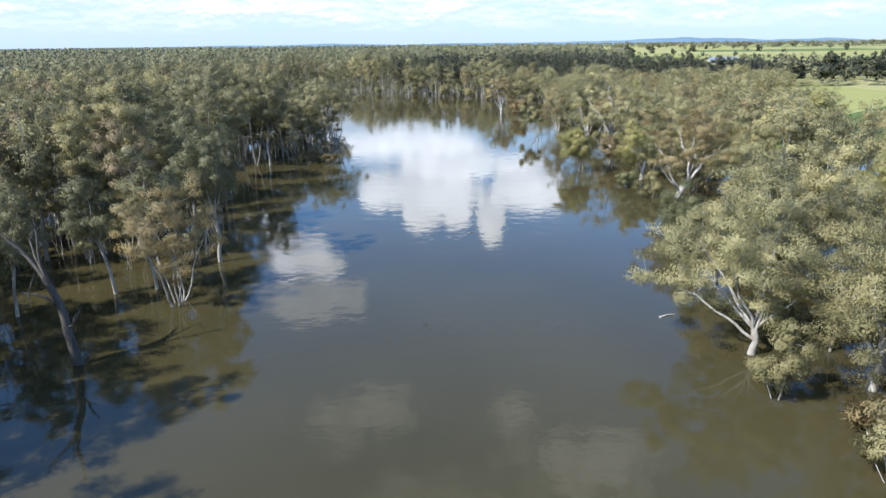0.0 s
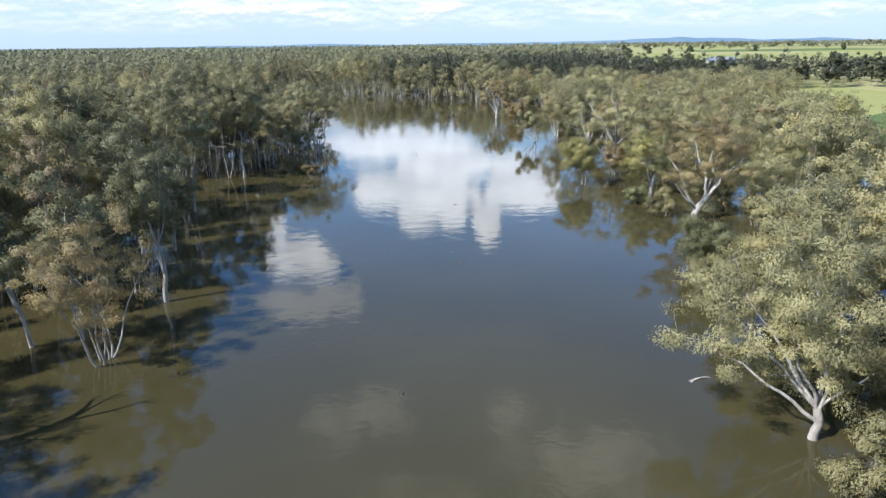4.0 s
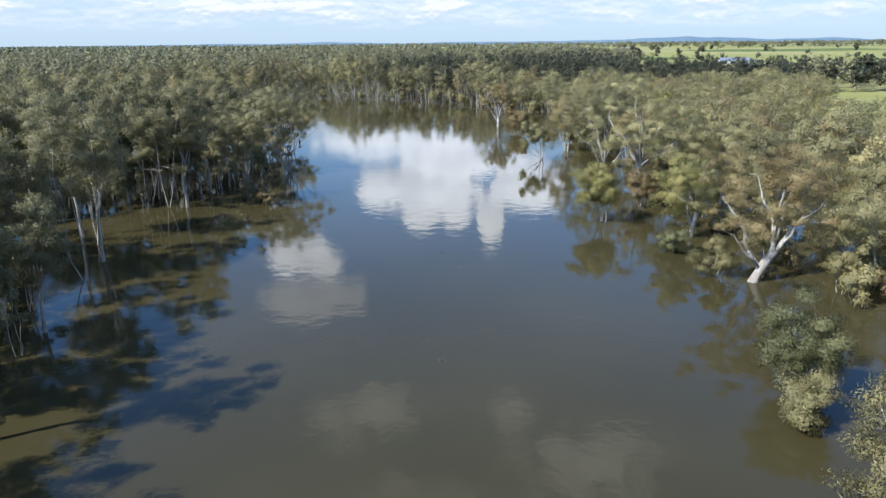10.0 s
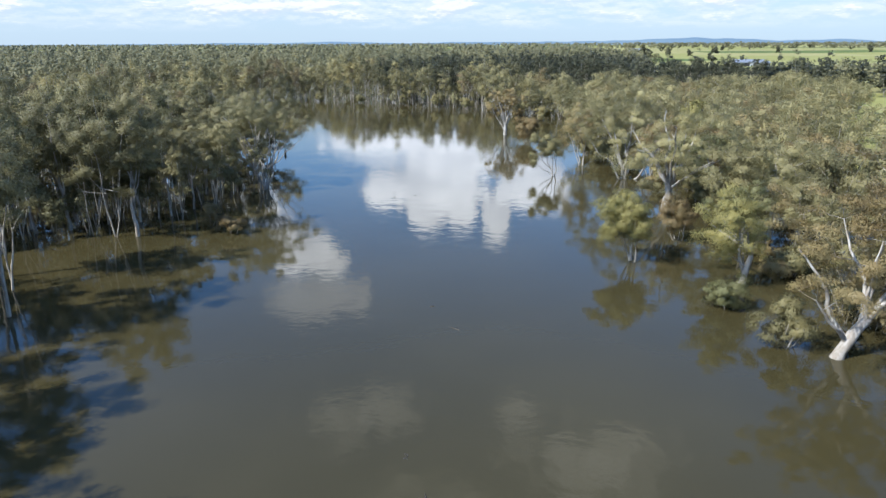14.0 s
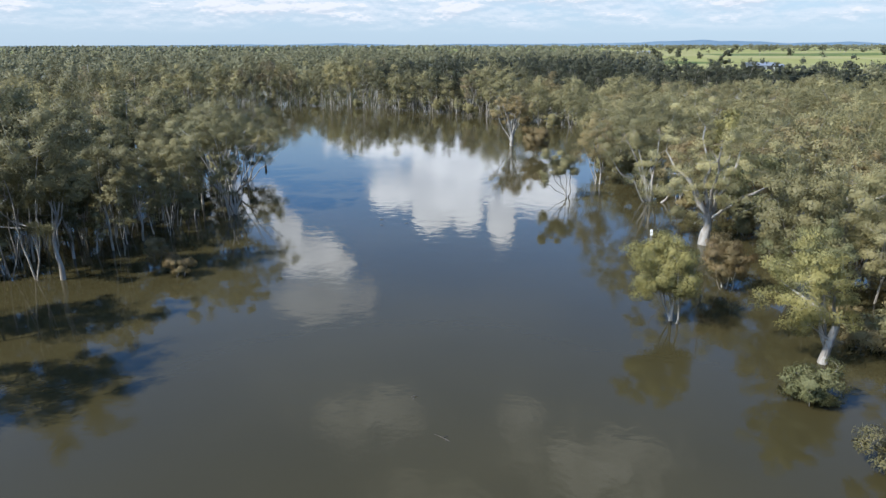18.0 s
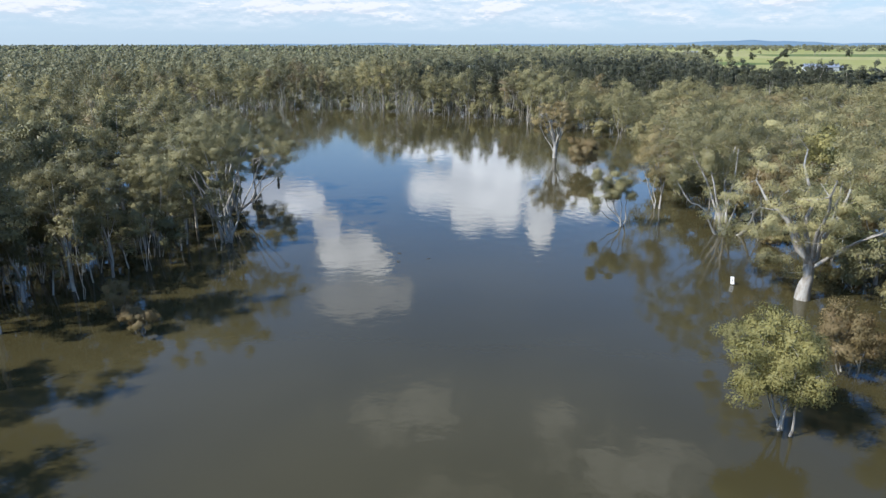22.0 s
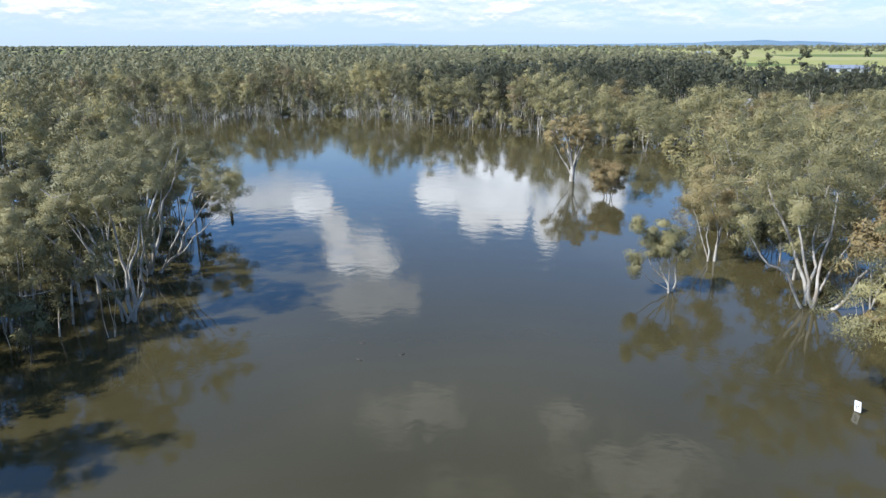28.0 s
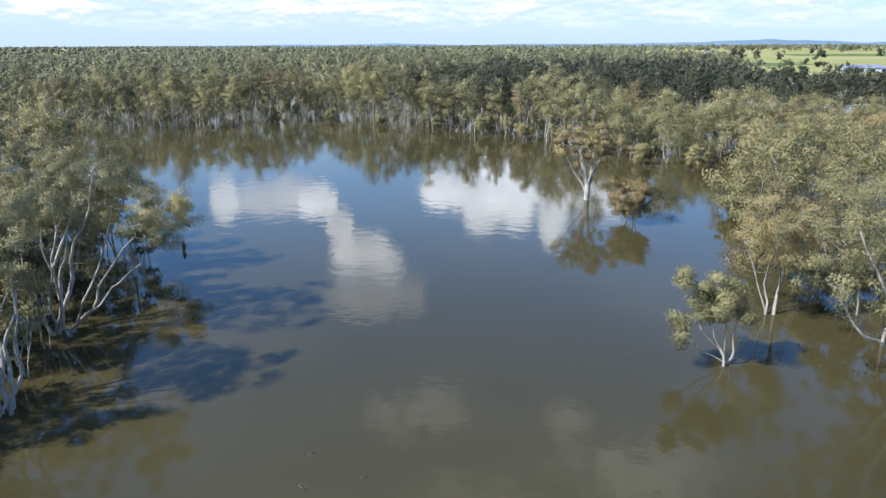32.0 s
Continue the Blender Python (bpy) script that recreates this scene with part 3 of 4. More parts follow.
HERO = [
    # name, x, y, shape, bark, leaf, label
    ("gum_tree", 19.9, 48.9, dict(seed=11, clump=1.15, H=14.4, R=8.4, lo=-0.04, fork=0.15, trunk=0.34, off=(-1.5, 2.2), limbs=8, clumps=150, per=110, length=0.36, width=0.13, sides=10, skirt=0.28, stout=1.0, boughs=[(-4, 1, 6.6), (-2.6, 0, 8), (0.6, 0, 9), (3.6, -1, 6), (2.5, 3, 10), (-4, 3.4, 9), (-6.2, 2.4, 5.4)]),
     "white", "sage", "broad river gum with a stout white trunk in flood water"),
    ("gum_sapling", 18.8, 42.0, dict(seed=12, H=6.0, R=2.6, lo=0.0, trunk=0.12, stems=3, limbs=4, clumps=55, per=85, clump=0.8, length=0.36, width=0.14),
     "white", "olive", "small bushy gum sapling half under flood water"),
    ("gum_tree", 26.0, 43.0, dict(seed=13, H=13.4, R=6.6, lo=-0.05, fork=0.3, trunk=0.3, limbs=7, clumps=120, per=110, length=0.36, width=0.13, skirt=0.3),
     "white", "olive", "dense olive gum tree drooping over the flooded bank"),
    ("gum_tree", 25.5, 33.5, dict(seed=14, H=9.5, R=5.2, lo=-0.05, fork=0.3, trunk=0.24, limbs=6, clumps=80, per=110, length=0.36, width=0.13),
     "white", "sage", "low spreading gum tree hanging over flood water"),
    ("leaning_gum", 30.9, 102.4, dict(seed=15, clump=1.1, H=14.6, R=7.4, lo=0.22, fork=0.22, trunk=0.55, lean=(6.5, 1.0), off=(-5.0, 1.6), limbs=8, clumps=126, per=120, length=0.42, width=0.16, sides=10, dead=0, skirt=0.0, stout=1.0, boughs=[(4.6, 0, 7.4), (7.4, 1, 9), (-3.0, -1.2, 5.6), (2.5, 0.6, 10), (-3.4, 2, 9), (1, 4, 11), (5.4, 4.4, 11)]),
     "white", "rust", "old leaning gum with thick pale trunk and rust-tinged crown"),
    ("shrub", 27.6, 104.4, dict(seed=16, H=4.6, R=2.7, lo=-0.12, trunk=0.1, stems=4, limbs=5, clumps=55, per=85, clump=0.85, length=0.36, width=0.14),
     "grey", "olive", "round olive shrub standing in flood water"),
    ("gum_tree", 30.1, 118.9, dict(seed=17, clump=1.1, H=11.8, R=5.2, lo=0.06, fork=0.28, trunk=0.36, lean=(1.6, 0), off=(-3.0, 0.5), limbs=7, clumps=64, per=110, length=0.42, width=0.16, skirt=0.3, stout=1.1),
     "white", "lime", "yellow-green gum with pale twisted trunk in the flood"),
    ("shrub", 26.3, 113.0, dict(seed=18, H=3.4, R=2.7, lo=-0.2, trunk=0.08, stems=5, limbs=6, clumps=45, per=85, clump=0.8, length=0.36, width=0.14),
     "grey", "green", "low green shrub on the flooded bank"),
    ("gum_tree", 20.7, 126.8, dict(seed=19, H=8.6, R=4.3, lo=0.2, trunk=0.16, stems=4, off=(-0.9, 0), limbs=5, clumps=112, per=85, clump=1.0, length=0.38, width=0.15, stout=1.2, skirt=0.3),
     "white", "lime", "small many-stemmed yellow-green gum alone in the water"),
    ("shrub", 28.6, 135.5, dict(seed=20, H=6.6, R=3.2, lo=0.04, trunk=0.13, stems=4, limbs=5, clumps=65, per=85, clump=0.9, length=0.38, width=0.15, skirt=0.2),
     "grey", "rust", "brownish shrub beside the yellow-green gum"),
    ("gum_tree", 24.2, 79.3, dict(seed=21, H=7.6, R=4.0, lo=0.06, trunk=0.17, stems=5, limbs=6, clumps=100, per=85, clump=1.0, length=0.38, width=0.15, skirt=0.25),
     "white", "green", "fresh green many-stemmed young gum in flood water"),
    ("shrub", 23.0, 75.4, dict(seed=22, H=3.8, R=2.8, lo=-0.12, trunk=0.1, stems=4, limbs=5, clumps=55, per=85, clump=0.8, length=0.36, width=0.14),
     "grey", "sage", "grey-green shrub growing out of the water"),
    ("gum_tree", 23.4, 65.5, dict(seed=23, H=10.8, R=5.2, lo=-0.05, fork=0.25, trunk=0.26, limbs=7, clumps=95, per=110, length=0.36, width=0.13),
     "white", "olive", "leafy gum tree hanging low over the water"),
    ("gum_tree", 31.9, 151.6, dict(seed=24, clump=1.15, H=19.2, R=10.4, lo=-0.02, fork=0.2, trunk=0.66, lean=(0.6, 0), off=(-0.6, 1.6), limbs=9, clumps=165, per=110, length=0.45, width=0.18, sides=10, dead=1, skirt=0.36, stout=1.05, boughs=[(-3, -1, 9), (2.6, 1, 13), (10.2, 0, 9), (6, -2.2, 8), (-5.5, 2, 12), (0, 4, 15), (5.5, 5, 13)]),
     "white", "sage", "great old gum with massive white trunk and dead boughs"),
    ("gum_tree", 31.7, 175.2, dict(seed=25, H=18.0, R=10.2, lo=0.28, trunk=0.4, stems=7, off=(-1.6, 1.5), limbs=9, clumps=155, per=105, length=0.48, width=0.19, skirt=0.25, boughs=[(-8.6, -0.5, 9), (-3.4, 0, 11), (0.4, 0, 12), (3.4, -0.5, 10), (6.0, -1, 7.0), (-5, 4, 13), (2, 5, 15), (7, 4, 12)], stout=0.85),
     "white", "sage", "wide many-stemmed gum over the flooded bank"),
    ("gum_tree", 25.8, 188.1, dict(seed=26, H=13.0, R=5.4, lo=0.22, fork=0.26, trunk=0.3, off=(-1.0, 0), limbs=7, clumps=70, per=100, length=0.46, width=0.18, skirt=0.25, stout=1.1, stems=2),
     "white", "rust", "gum with a white forked trunk and brownish leaves"),
    ("gum_tree", 18.9, 177.6, dict(seed=27, H=7.6, R=2.8, lo=0.36, trunk=0.2, stems=3, off=(-1.7, 0), limbs=5, clumps=84, per=85, clump=0.95, length=0.4, width=0.15, boughs=[(-3.8, 0, 6.5), (-2.2, 0.4, 5.6), (0.2, 0, 4.8), (-4.0, -0.3, 2.6), (-0.6, 0.6, 6.0)]),
     "white", "sage", "sparse small gum leaning out over the water"),
    ("gum_tree", 13.3, 235.0, dict(seed=28, clump=1.0, H=13.6, R=6.6, lo=0.24, fork=0.2, trunk=0.5, limbs=8, clumps=80, per=85, length=0.5, width=0.2, dead=1, skirt=0.3, stout=1.2),
     "white", "rust", "open-crowned pale gum standing alone in the river"),
    ("shrub", 17.9, 221.2, dict(seed=29, H=7.2, R=4.6, lo=0.02, trunk=0.16, stems=5, limbs=6, clumps=100, per=85, clump=1.05, length=0.45, width=0.18),
     "grey", "rust", "yellowish bush standing in the river"),
    ("gum_tree", -33.0, 165.0, dict(seed=30, clump=1.05, H=15.6, R=6.2, lo=0.5, trunk=0.36, stems=6, off=(-2.2, 1.6), limbs=8, clumps=120, per=85, length=0.46, width=0.18, boughs=[(-5.2, 0, 11.4), (-1.6, -0.6, 12.6), (2.6, 0.6, 11.6), (2.4, -1, 8.8), (-3.2, 3, 13.5), (0.8, 3, 13.5), (-6.6, -1.5, 9.5), (0.4, -0.8, 11.2), (-3.4, -0.8, 10.4)], stout=0.78, skirt=0.45, dead=1),
     "white", "deep", "many-stemmed gum spreading white limbs from the water"),
    ("gum_tree", -37.9, 178.1, dict(seed=31, clump=1.05, H=16.4, R=8.2, lo=0.46, trunk=0.38, stems=6, off=(2.4, 1.2), limbs=9, clumps=140, per=85, length=0.46, width=0.18, boughs=[(-4.6, 0, 12.6), (2.8, -0.6, 10.2), (8.6, 0, 9.6), (6.2, 1, 12), (-1, 2.6, 14), (3.2, 3.6, 14.4), (9.4, -1, 7.4), (0.6, -0.6, 12), (-2.6, -0.6, 10.8)], stout=0.78, skirt=0.45, dead=1),
     "white", "deep", "many-stemmed gum with long bare white boughs over water"),
    ("gum_tree", -39.5, 192.6, dict(seed=32, H=12.0, R=4.8, lo=0.06, fork=0.5, trunk=0.15, off=(2.6, 3.4), limbs=5, clumps=66, per=85, length=0.46, width=0.18),
     "white", "olive", "slender gum at the tip of the flooded point"),
    ("gum_tree", -30.5, 60.2, dict(seed=33, clump=1.0, H=13.2, R=7.4, lo=0.12, trunk=0.18, stems=6, off=(-1.2, 0.5), limbs=8, clumps=90, per=80, length=0.42, width=0.16),
     "white", "rust", "open many-stemmed gum with thin white stems in shadowed water"),
    ("shrub", -33.9, 141.4, dict(seed=34, H=3.4, R=2.3, lo=0.02, trunk=0.06, stems=4, limbs=4, clumps=26, per=85, clump=0.65, length=0.32, width=0.12),
     "grey", "rust", "small tawny shrub poking out of flood water"),
    ("shrub", -29.8, 138.0, dict(seed=35, H=2.9, R=2.4, lo=0.0, trunk=0.06, stems=4, limbs=4, clumps=24, per=85, clump=0.62, length=0.32, width=0.12),
     "grey", "rust", "small tawny shrub poking out of flood water"),
]
for name, x, y, spec, bark, leaf, label in HERO:
    fine = y < 200
    spec.update(per=int(spec["per"] * (2.4 if fine else 1.5)), length=0.19 if fine else 0.30, width=0.078 if fine else 0.12)
    plant_tree(name, gum(**spec), at(x, y), bark, leaf, label, "shrub" if name == "shrub" else "tree", "", name != "shrub" and y < 240)


def build_dead_tree():
    """The dark dead gum that leans out of the shaded water."""
    rng = np.random.default_rng(41)
    root = new("dead_tree")
    tagged(root, "dark leaning dead gum with broken pale-streaked limbs", "tree")
    a = bend(np.array([0.0, 0, -1.4]), np.array([-0.3, 0.3, 4.0]), np.array([-2.0, 0.8, 7.0]), 8, rng, 0.08)
    v, q = tube(a, np.linspace(0.42, 0.24, 8), 10)
    part_of("trunk", mesh_of("trunk", BARK["dark"], v, quads=q, smooth=True), root)
    ends = [(a[7], (-5.6, 1.5, 11.0), 0.2), (a[6], (-1.9, 0.8, 11.8), 0.16), (a[3], (1.0, -0.3, 4.6), 0.13), (a[5], (-3.6, 0.2, 6.0), 0.12), (a[7], (-3.4, 2.2, 10.0), 0.13)]
    for s, e, r in ends:
        e = np.array(e)
        arm = bend(s, (s + e) / 2 + np.array([0, 0, 0.4]), e, 7, rng, 0.12)
        pieces = [tube(arm, np.linspace(r, 0.05, 7), 6)]
        for _ in range(3):
            b0 = arm[rng.integers(3, 7)]
            b1 = b0 + rng.normal(0, 0.6, 3) + np.array([0, 0, 0.5])
            pieces.append(tube(bend(b0, (b0 + b1) / 2, b1, 4, rng, 0.05), np.linspace(0.06, 0.015, 4), 4))
        v, q = join(pieces)
        part_of("limb", mesh_of("limb", BARK["dark"], v, quads=q, smooth=True), root)
    root.matrix_basis = at(-33.6, 47.5)


build_dead_tree()


# ---- the flooded woodland ----
def in_view(x, y):
    """The part of the plan that the walk overlooks, with a margin for shadows and mirrored trees."""
    return (x < 34 + 0.70 * np.maximum(y, 0)) & (x > -42 - np.maximum(0.70 * y, 0.88 * (y - 70))) & (y > 6)


def gap(x, y):
    """Distance from the line that the camera flies."""
    return np.hypot(x, y - np.clip(y, 0, 130))


def scatter(rng, x0, x1, y0, y1, step):
    """Points on a jittered grid."""
    gx, gy = np.meshgrid(np.arange(x0, x1, step), np.arange(y0, y1, step), indexing="ij")
    p = np.stack([gx.ravel(), gy.ravel()], -1) + rng.uniform(-0.42, 0.42, (gx.size, 2)) * step
    return p


def wooded(p, margin=2.2):
    x, y = p[:, 0], p[:, 1]
    wet = np.zeros(len(p), bool)
    for dx, dy in ((0, 0), (margin, 0), (-margin, 0), (0, margin), (0, -margin)):
        wet |= inside(RIVER, x + dx, y + dy)
    return ~wet & ~inside(FIELD_NEAR, x, y) & ~inside(FIELD_FAR, x, y)


# darkened by leaf colour: cloud shadow behind the bend, dark-leaved trees by paddocks
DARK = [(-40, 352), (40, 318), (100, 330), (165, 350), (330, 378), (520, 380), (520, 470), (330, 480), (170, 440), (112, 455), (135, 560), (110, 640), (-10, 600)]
rng = np.random.default_rng(7)
hero_xy = np.array([(h[1], h[2]) for h in HERO])

near = np.concatenate([scatter(rng, -75, 0, 8, 250, 5.0), scatter(rng, 0, 80, 8, 250, 8.6)])
near = near[wooded(near) & in_view(near[:, 0], near[:, 1])]
# stems of the first row that stand out against the water
ROW = np.array([(-38.2, 62.9), (-34.6, 64.2), (-44.7, 57.1), (-33.6, 75.9), (-30.8, 73.2), (-38, 84), (-36.9, 90), (-42.6, 88), (-40.2, 103.2), (-45.8, 116.4), (-49.6, 120.2), (-44.8, 136.3),
                (-42.2, 136.4), (-48.1, 136.9), (-52.5, 139), (-44.7, 143.6), (-41.8, 147), (-40.1, 151.5), (-46.8, 149), (-38.7, 158.6), (-42.1, 161.5), (-46.8, 172), (-44, 95), (-46.5, 100.5),
                (-46, 180.5), (-50.5, 176.5), (-44, 186.5), (-49.5, 188.5), (-53, 182.5), (-45.5, 195), (-41.5, 184), (-41.7, 109.7)])
near = near[np.min(np.linalg.norm(near[:, None] - ROW[None], axis=2), axis=1) > 3.8]
near = near[np.min(np.linalg.norm(near[:, None] - hero_xy[None], axis=2), axis=1) > 4.4]
g_ = gap(near[:, 0], near[:, 1])
order = np.argsort(g_)
near = near[order][:262]
reach = float(np.sort(g_)[min(261, len(g_) - 1)])

def bank_kinds(n, seed, height, radius, low, stem_counts, barks, tints, **more):
    made = []
    for i in range(n):
        r = np.random.default_rng(seed + i)
        made.append((dict(seed=seed + 50 + i, H=r.uniform(*height), R=r.uniform(*radius), lo=r.uniform(*low), fork=r.uniform(0.3, 0.5), trunk=r.uniform(0.13, 0.22),
                          stems=stem_counts[i % len(stem_counts)], limbs=5 + i % 3, sides=6, lean=tuple(r.normal(0, 0.9, 2)), **more),
                     barks[i % len(barks)], tints[i % len(tints)]))
    return made


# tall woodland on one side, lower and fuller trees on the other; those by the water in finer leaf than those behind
# darker leaf tones on the left carry that bank's shade in their colour
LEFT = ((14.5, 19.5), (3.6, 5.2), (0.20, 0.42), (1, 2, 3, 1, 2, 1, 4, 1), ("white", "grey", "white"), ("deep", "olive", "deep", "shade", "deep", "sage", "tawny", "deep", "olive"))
RIGHT = ((11.0, 15.5), (5.2, 7.4), (-0.04, 0.10), (1, 3, 1, 4, 2), ("white", "white", "grey"), ("sage", "olive", "sage", "lime", "olive", "sage", "rust", "green"))
FINE_LEFT = bank_kinds(9, 100, *LEFT, clumps=84, per=145, clump=1.08, length=0.23, width=0.095)
FINE_RIGHT = bank_kinds(8, 160, *RIGHT, clumps=102, per=180, clump=1.1, length=0.22, width=0.09)
# the same growth with the shade-darkened leaf colour
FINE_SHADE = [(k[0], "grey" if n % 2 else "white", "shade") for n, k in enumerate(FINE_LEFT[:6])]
BACK_LEFT = bank_kinds(9, 100, *LEFT, clumps=48, per=62, clump=1.25, length=0.38, width=0.20)
BACK_RIGHT = bank_kinds(8, 160, *RIGHT, clumps=72, per=68, clump=1.3, length=0.36, width=0.20)
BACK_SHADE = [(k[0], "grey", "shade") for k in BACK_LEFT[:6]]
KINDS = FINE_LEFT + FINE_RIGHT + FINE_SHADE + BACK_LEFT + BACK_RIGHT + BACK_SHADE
LABELS = {"olive": "tall olive-leaved river gum standing in flood water", "sage": "grey-green river gum rising from the flood",
          "green": "leafy green river gum in the flooded wood", "rust": "brown-tinged river gum in the flooded wood", "lime": "yellow-green river gum in the flooded wood",
          "deep": "olive river gum with leaf colour darkened for the shaded bank", "shade": "river gum with bank shade put into its leaf colour", "tawny": "dull brown-leaved river gum in the flood"}
models = [None] * len(KINDS)


def copy_tree(model, m):
    """Another tree of the same growth: shares its meshes."""
    c = model.copy()
    scene.collection.objects.link(c)
    for o in model.children:
        k = o.copy()
        scene.collection.objects.link(k)
        k.parent = c
    c.matrix_basis = m
    return c


FIRST = {tuple(p) for p in ROW}
for x, y in np.concatenate([ROW, near]):
    i = int(rng.integers(0, 9)) if x < 0 else 9 + int(rng.integers(0, 8))
    if x < 0 and y < 92:
        i = (1, 0, 2, 4, 8, 6, 0, 5)[int(rng.integers(0, 8))]
    # this stretch of bank gets more of the shade-darkened leaf colour
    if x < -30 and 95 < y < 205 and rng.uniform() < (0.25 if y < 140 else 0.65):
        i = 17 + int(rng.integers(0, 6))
    if (x, y) in FIRST:
        i = (0, 4, 7)[int(rng.integers(0, 3))] if y > 92 else (17, 20, 22, 0)[int(rng.integers(0, 4))]
    if math.hypot(x, y - min(max(y, 0), 130)) > 47 and (x, y) not in FIRST:
        i += 23
    spec, bark, leaf = KINDS[i]
    low_point = -52 < x < -30 and 140 < y < 200
    m = at(x, y, rng.uniform(0, 360), rng.uniform(0.68, 0.9) if low_point else rng.uniform(1.04, 1.2) if (x, y) in FIRST and 95 < y < 140 else rng.uniform(0.82, 1.12) if x < 0 else rng.uniform(0.68, 1.22))
    if models[i] is None:
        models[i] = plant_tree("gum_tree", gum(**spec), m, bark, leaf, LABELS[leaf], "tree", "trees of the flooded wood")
    else:
        copy_tree(models[i], m)


def woods(name, pts, kinds, mats, label, size=(0.72, 1.16), sink=0.0):
    """Many trees too far to tell apart, in one mesh of leaves and one of stems."""
    V, T, N, SV, SQ, nv, ns = [], [], [], [], [], 0, 0
    for x, y in pts:
        stems, (lv, lt, ln) = kinds[int(rng.integers(0, len(kinds)))]
        s, a = rng.uniform(*size), rng.uniform(0, 6.283)
        c, d = math.cos(a) * s, math.sin(a) * s
        rot = np.array([[c, d, 0], [-d, c, 0], [0, 0, s * rng.uniform(0.9, 1.1)]])
        o = np.array([x, y, sink])
        V.append(lv @ rot + o)
        T.append(lt + nv)
        N.append(unit(ln @ rot))
        nv += len(lv)
        if stems is not None:
            SV.append(stems[0] @ rot + o)
            SQ.append(stems[1] + ns)
            ns += len(stems[0])
    leaf, bark = mats
    root = new(name, mesh_of(name, LEAF[leaf], np.concatenate(V), tris=np.concatenate(T), normals=np.concatenate(N)))
    tagged(root, label, "trees", "", "stuff")
    if SV:
        part_of("stems", mesh_of("stems", BARK[bark], np.concatenate(SV), quads=np.concatenate(SQ), smooth=True), root)


def simple_kinds(n, seed, stems=True, height=(15.0, 18.5), radius=(3.6, 5.0), low=(0.18, 0.36), **spec):
    made = []
    for i in range(n):
        r = np.random.default_rng(seed + i)
        t, a, lv = gum(seed=seed + 50 + i, H=r.uniform(*height), R=r.uniform(*radius), lo=r.uniform(*low), fork=r.uniform(0.36, 0.5), trunk=r.uniform(0.10, 0.18), sides=4,
                       stems=(1, 2, 1, 3)[i % 4], lean=tuple(r.normal(0, 0.8, 2)), **spec)
        made.append((join(t + [p for b in a for p in b]) if stems else None, lv))
    return made


mid = np.concatenate([scatter(rng, -420, 22, 10, 470, 6.7), scatter(rng, 22, 330, 10, 470, 9.2)])
mid = mid[wooded(mid) & in_view(mid[:, 0], mid[:, 1])]
gm = gap(mid[:, 0], mid[:, 1])
mid = mid[(gm > reach + 1.5) & (gm < 262)]
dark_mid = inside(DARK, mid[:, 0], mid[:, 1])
MID = simple_kinds(8, 300, limbs=5, clumps=48, per=36, clump=1.4, length=0.40, width=0.20, twigs=False, droop=0.2, dome=0.8)
FULL = simple_kinds(7, 340, height=(11.0, 14.5), radius=(5.0, 7.2), low=(-0.02, 0.14), limbs=5, clumps=60, per=38, clump=1.5, length=0.40, width=0.20, twigs=False, droop=0.2, dome=0.8)
tone = rng.uniform(0, 1, len(mid))
right = (mid[:, 0] > 22) & ~dark_mid
left = (mid[:, 0] <= 22) & ~dark_mid
woods("woodland_olive", mid[left & (tone < 0.22)], MID, ("olive", "grey"), "flooded gum woodland with pale stems and olive crowns")
woods("woodland_deep", mid[left & (tone >= 0.22) & (tone < 0.72)], MID, ("deep", "grey"), "flooded gum woodland with shade put into its olive crown colour")
woods("woodland_sage", mid[left & (tone >= 0.72) & (tone < 0.9)], MID, ("sage", "white"), "flooded gum woodland with grey-green crowns")
woods("woodland_tawny", mid[left & (tone >= 0.9)], MID, ("tawny", "white"), "tawny-crowned gums among the woodland")
woods("bank_woodland_sage", mid[right & (tone < 0.55)], FULL, ("sage", "white"), "full grey-green gums crowding the bank")
woods("bank_woodland_olive", mid[right & (tone >= 0.55) & (tone < 0.9)], FULL, ("olive", "white"), "full olive gums crowding the bank")
woods("bank_woodland_tawny", mid[right & (tone >= 0.9)], FULL, ("rust", "white"), "tawny gums crowding the bank")
woods("woodland_dark", mid[dark_mid], MID, ("dark", "grey"), "trees behind the river bend, cloud shadow put into their leaf colour", (0.85, 1.15))

far = scatter(rng, -900, 560, 100, 900, 9.2)
far = far[wooded(far) & in_view(far[:, 0], far[:, 1]) & ((far[:, 0] < 190) | (far[:, 1] < 600))]
gf = gap(far[:, 0], far[:, 1])
far = far[(gf >= 262) & (gf < 760)]
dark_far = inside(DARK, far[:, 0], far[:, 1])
FAR = simple_kinds(6, 400, radius=(4.8, 6.6), low=(0.3, 0.45), limbs=3, core=0.3, clumps=21, per=6, clump=1.7, length=0.95, width=0.62, twigs=False, stems=False, droop=-0.1, dome=1.2)
TALL = simple_kinds(5, 430, height=(15.0, 21.0), radius=(5.0, 7.5), low=(0.0, 0.15), limbs=3, core=0.5, clumps=30, per=6, clump=1.7, length=0.95, width=0.65, twigs=False, stems=False, droop=-0.1, dome=1.2)
woods("far_woodland", far[~dark_far], FAR, ("far", "grey"), "far gum woodland stretching over the floodplain", (0.62, 1.2))
woods("far_woodland_dark", far[dark_far], TALL, ("dark", "grey"), "far trees beside the paddocks, dark leaves and painted cloud shadow", (0.6, 1.0))

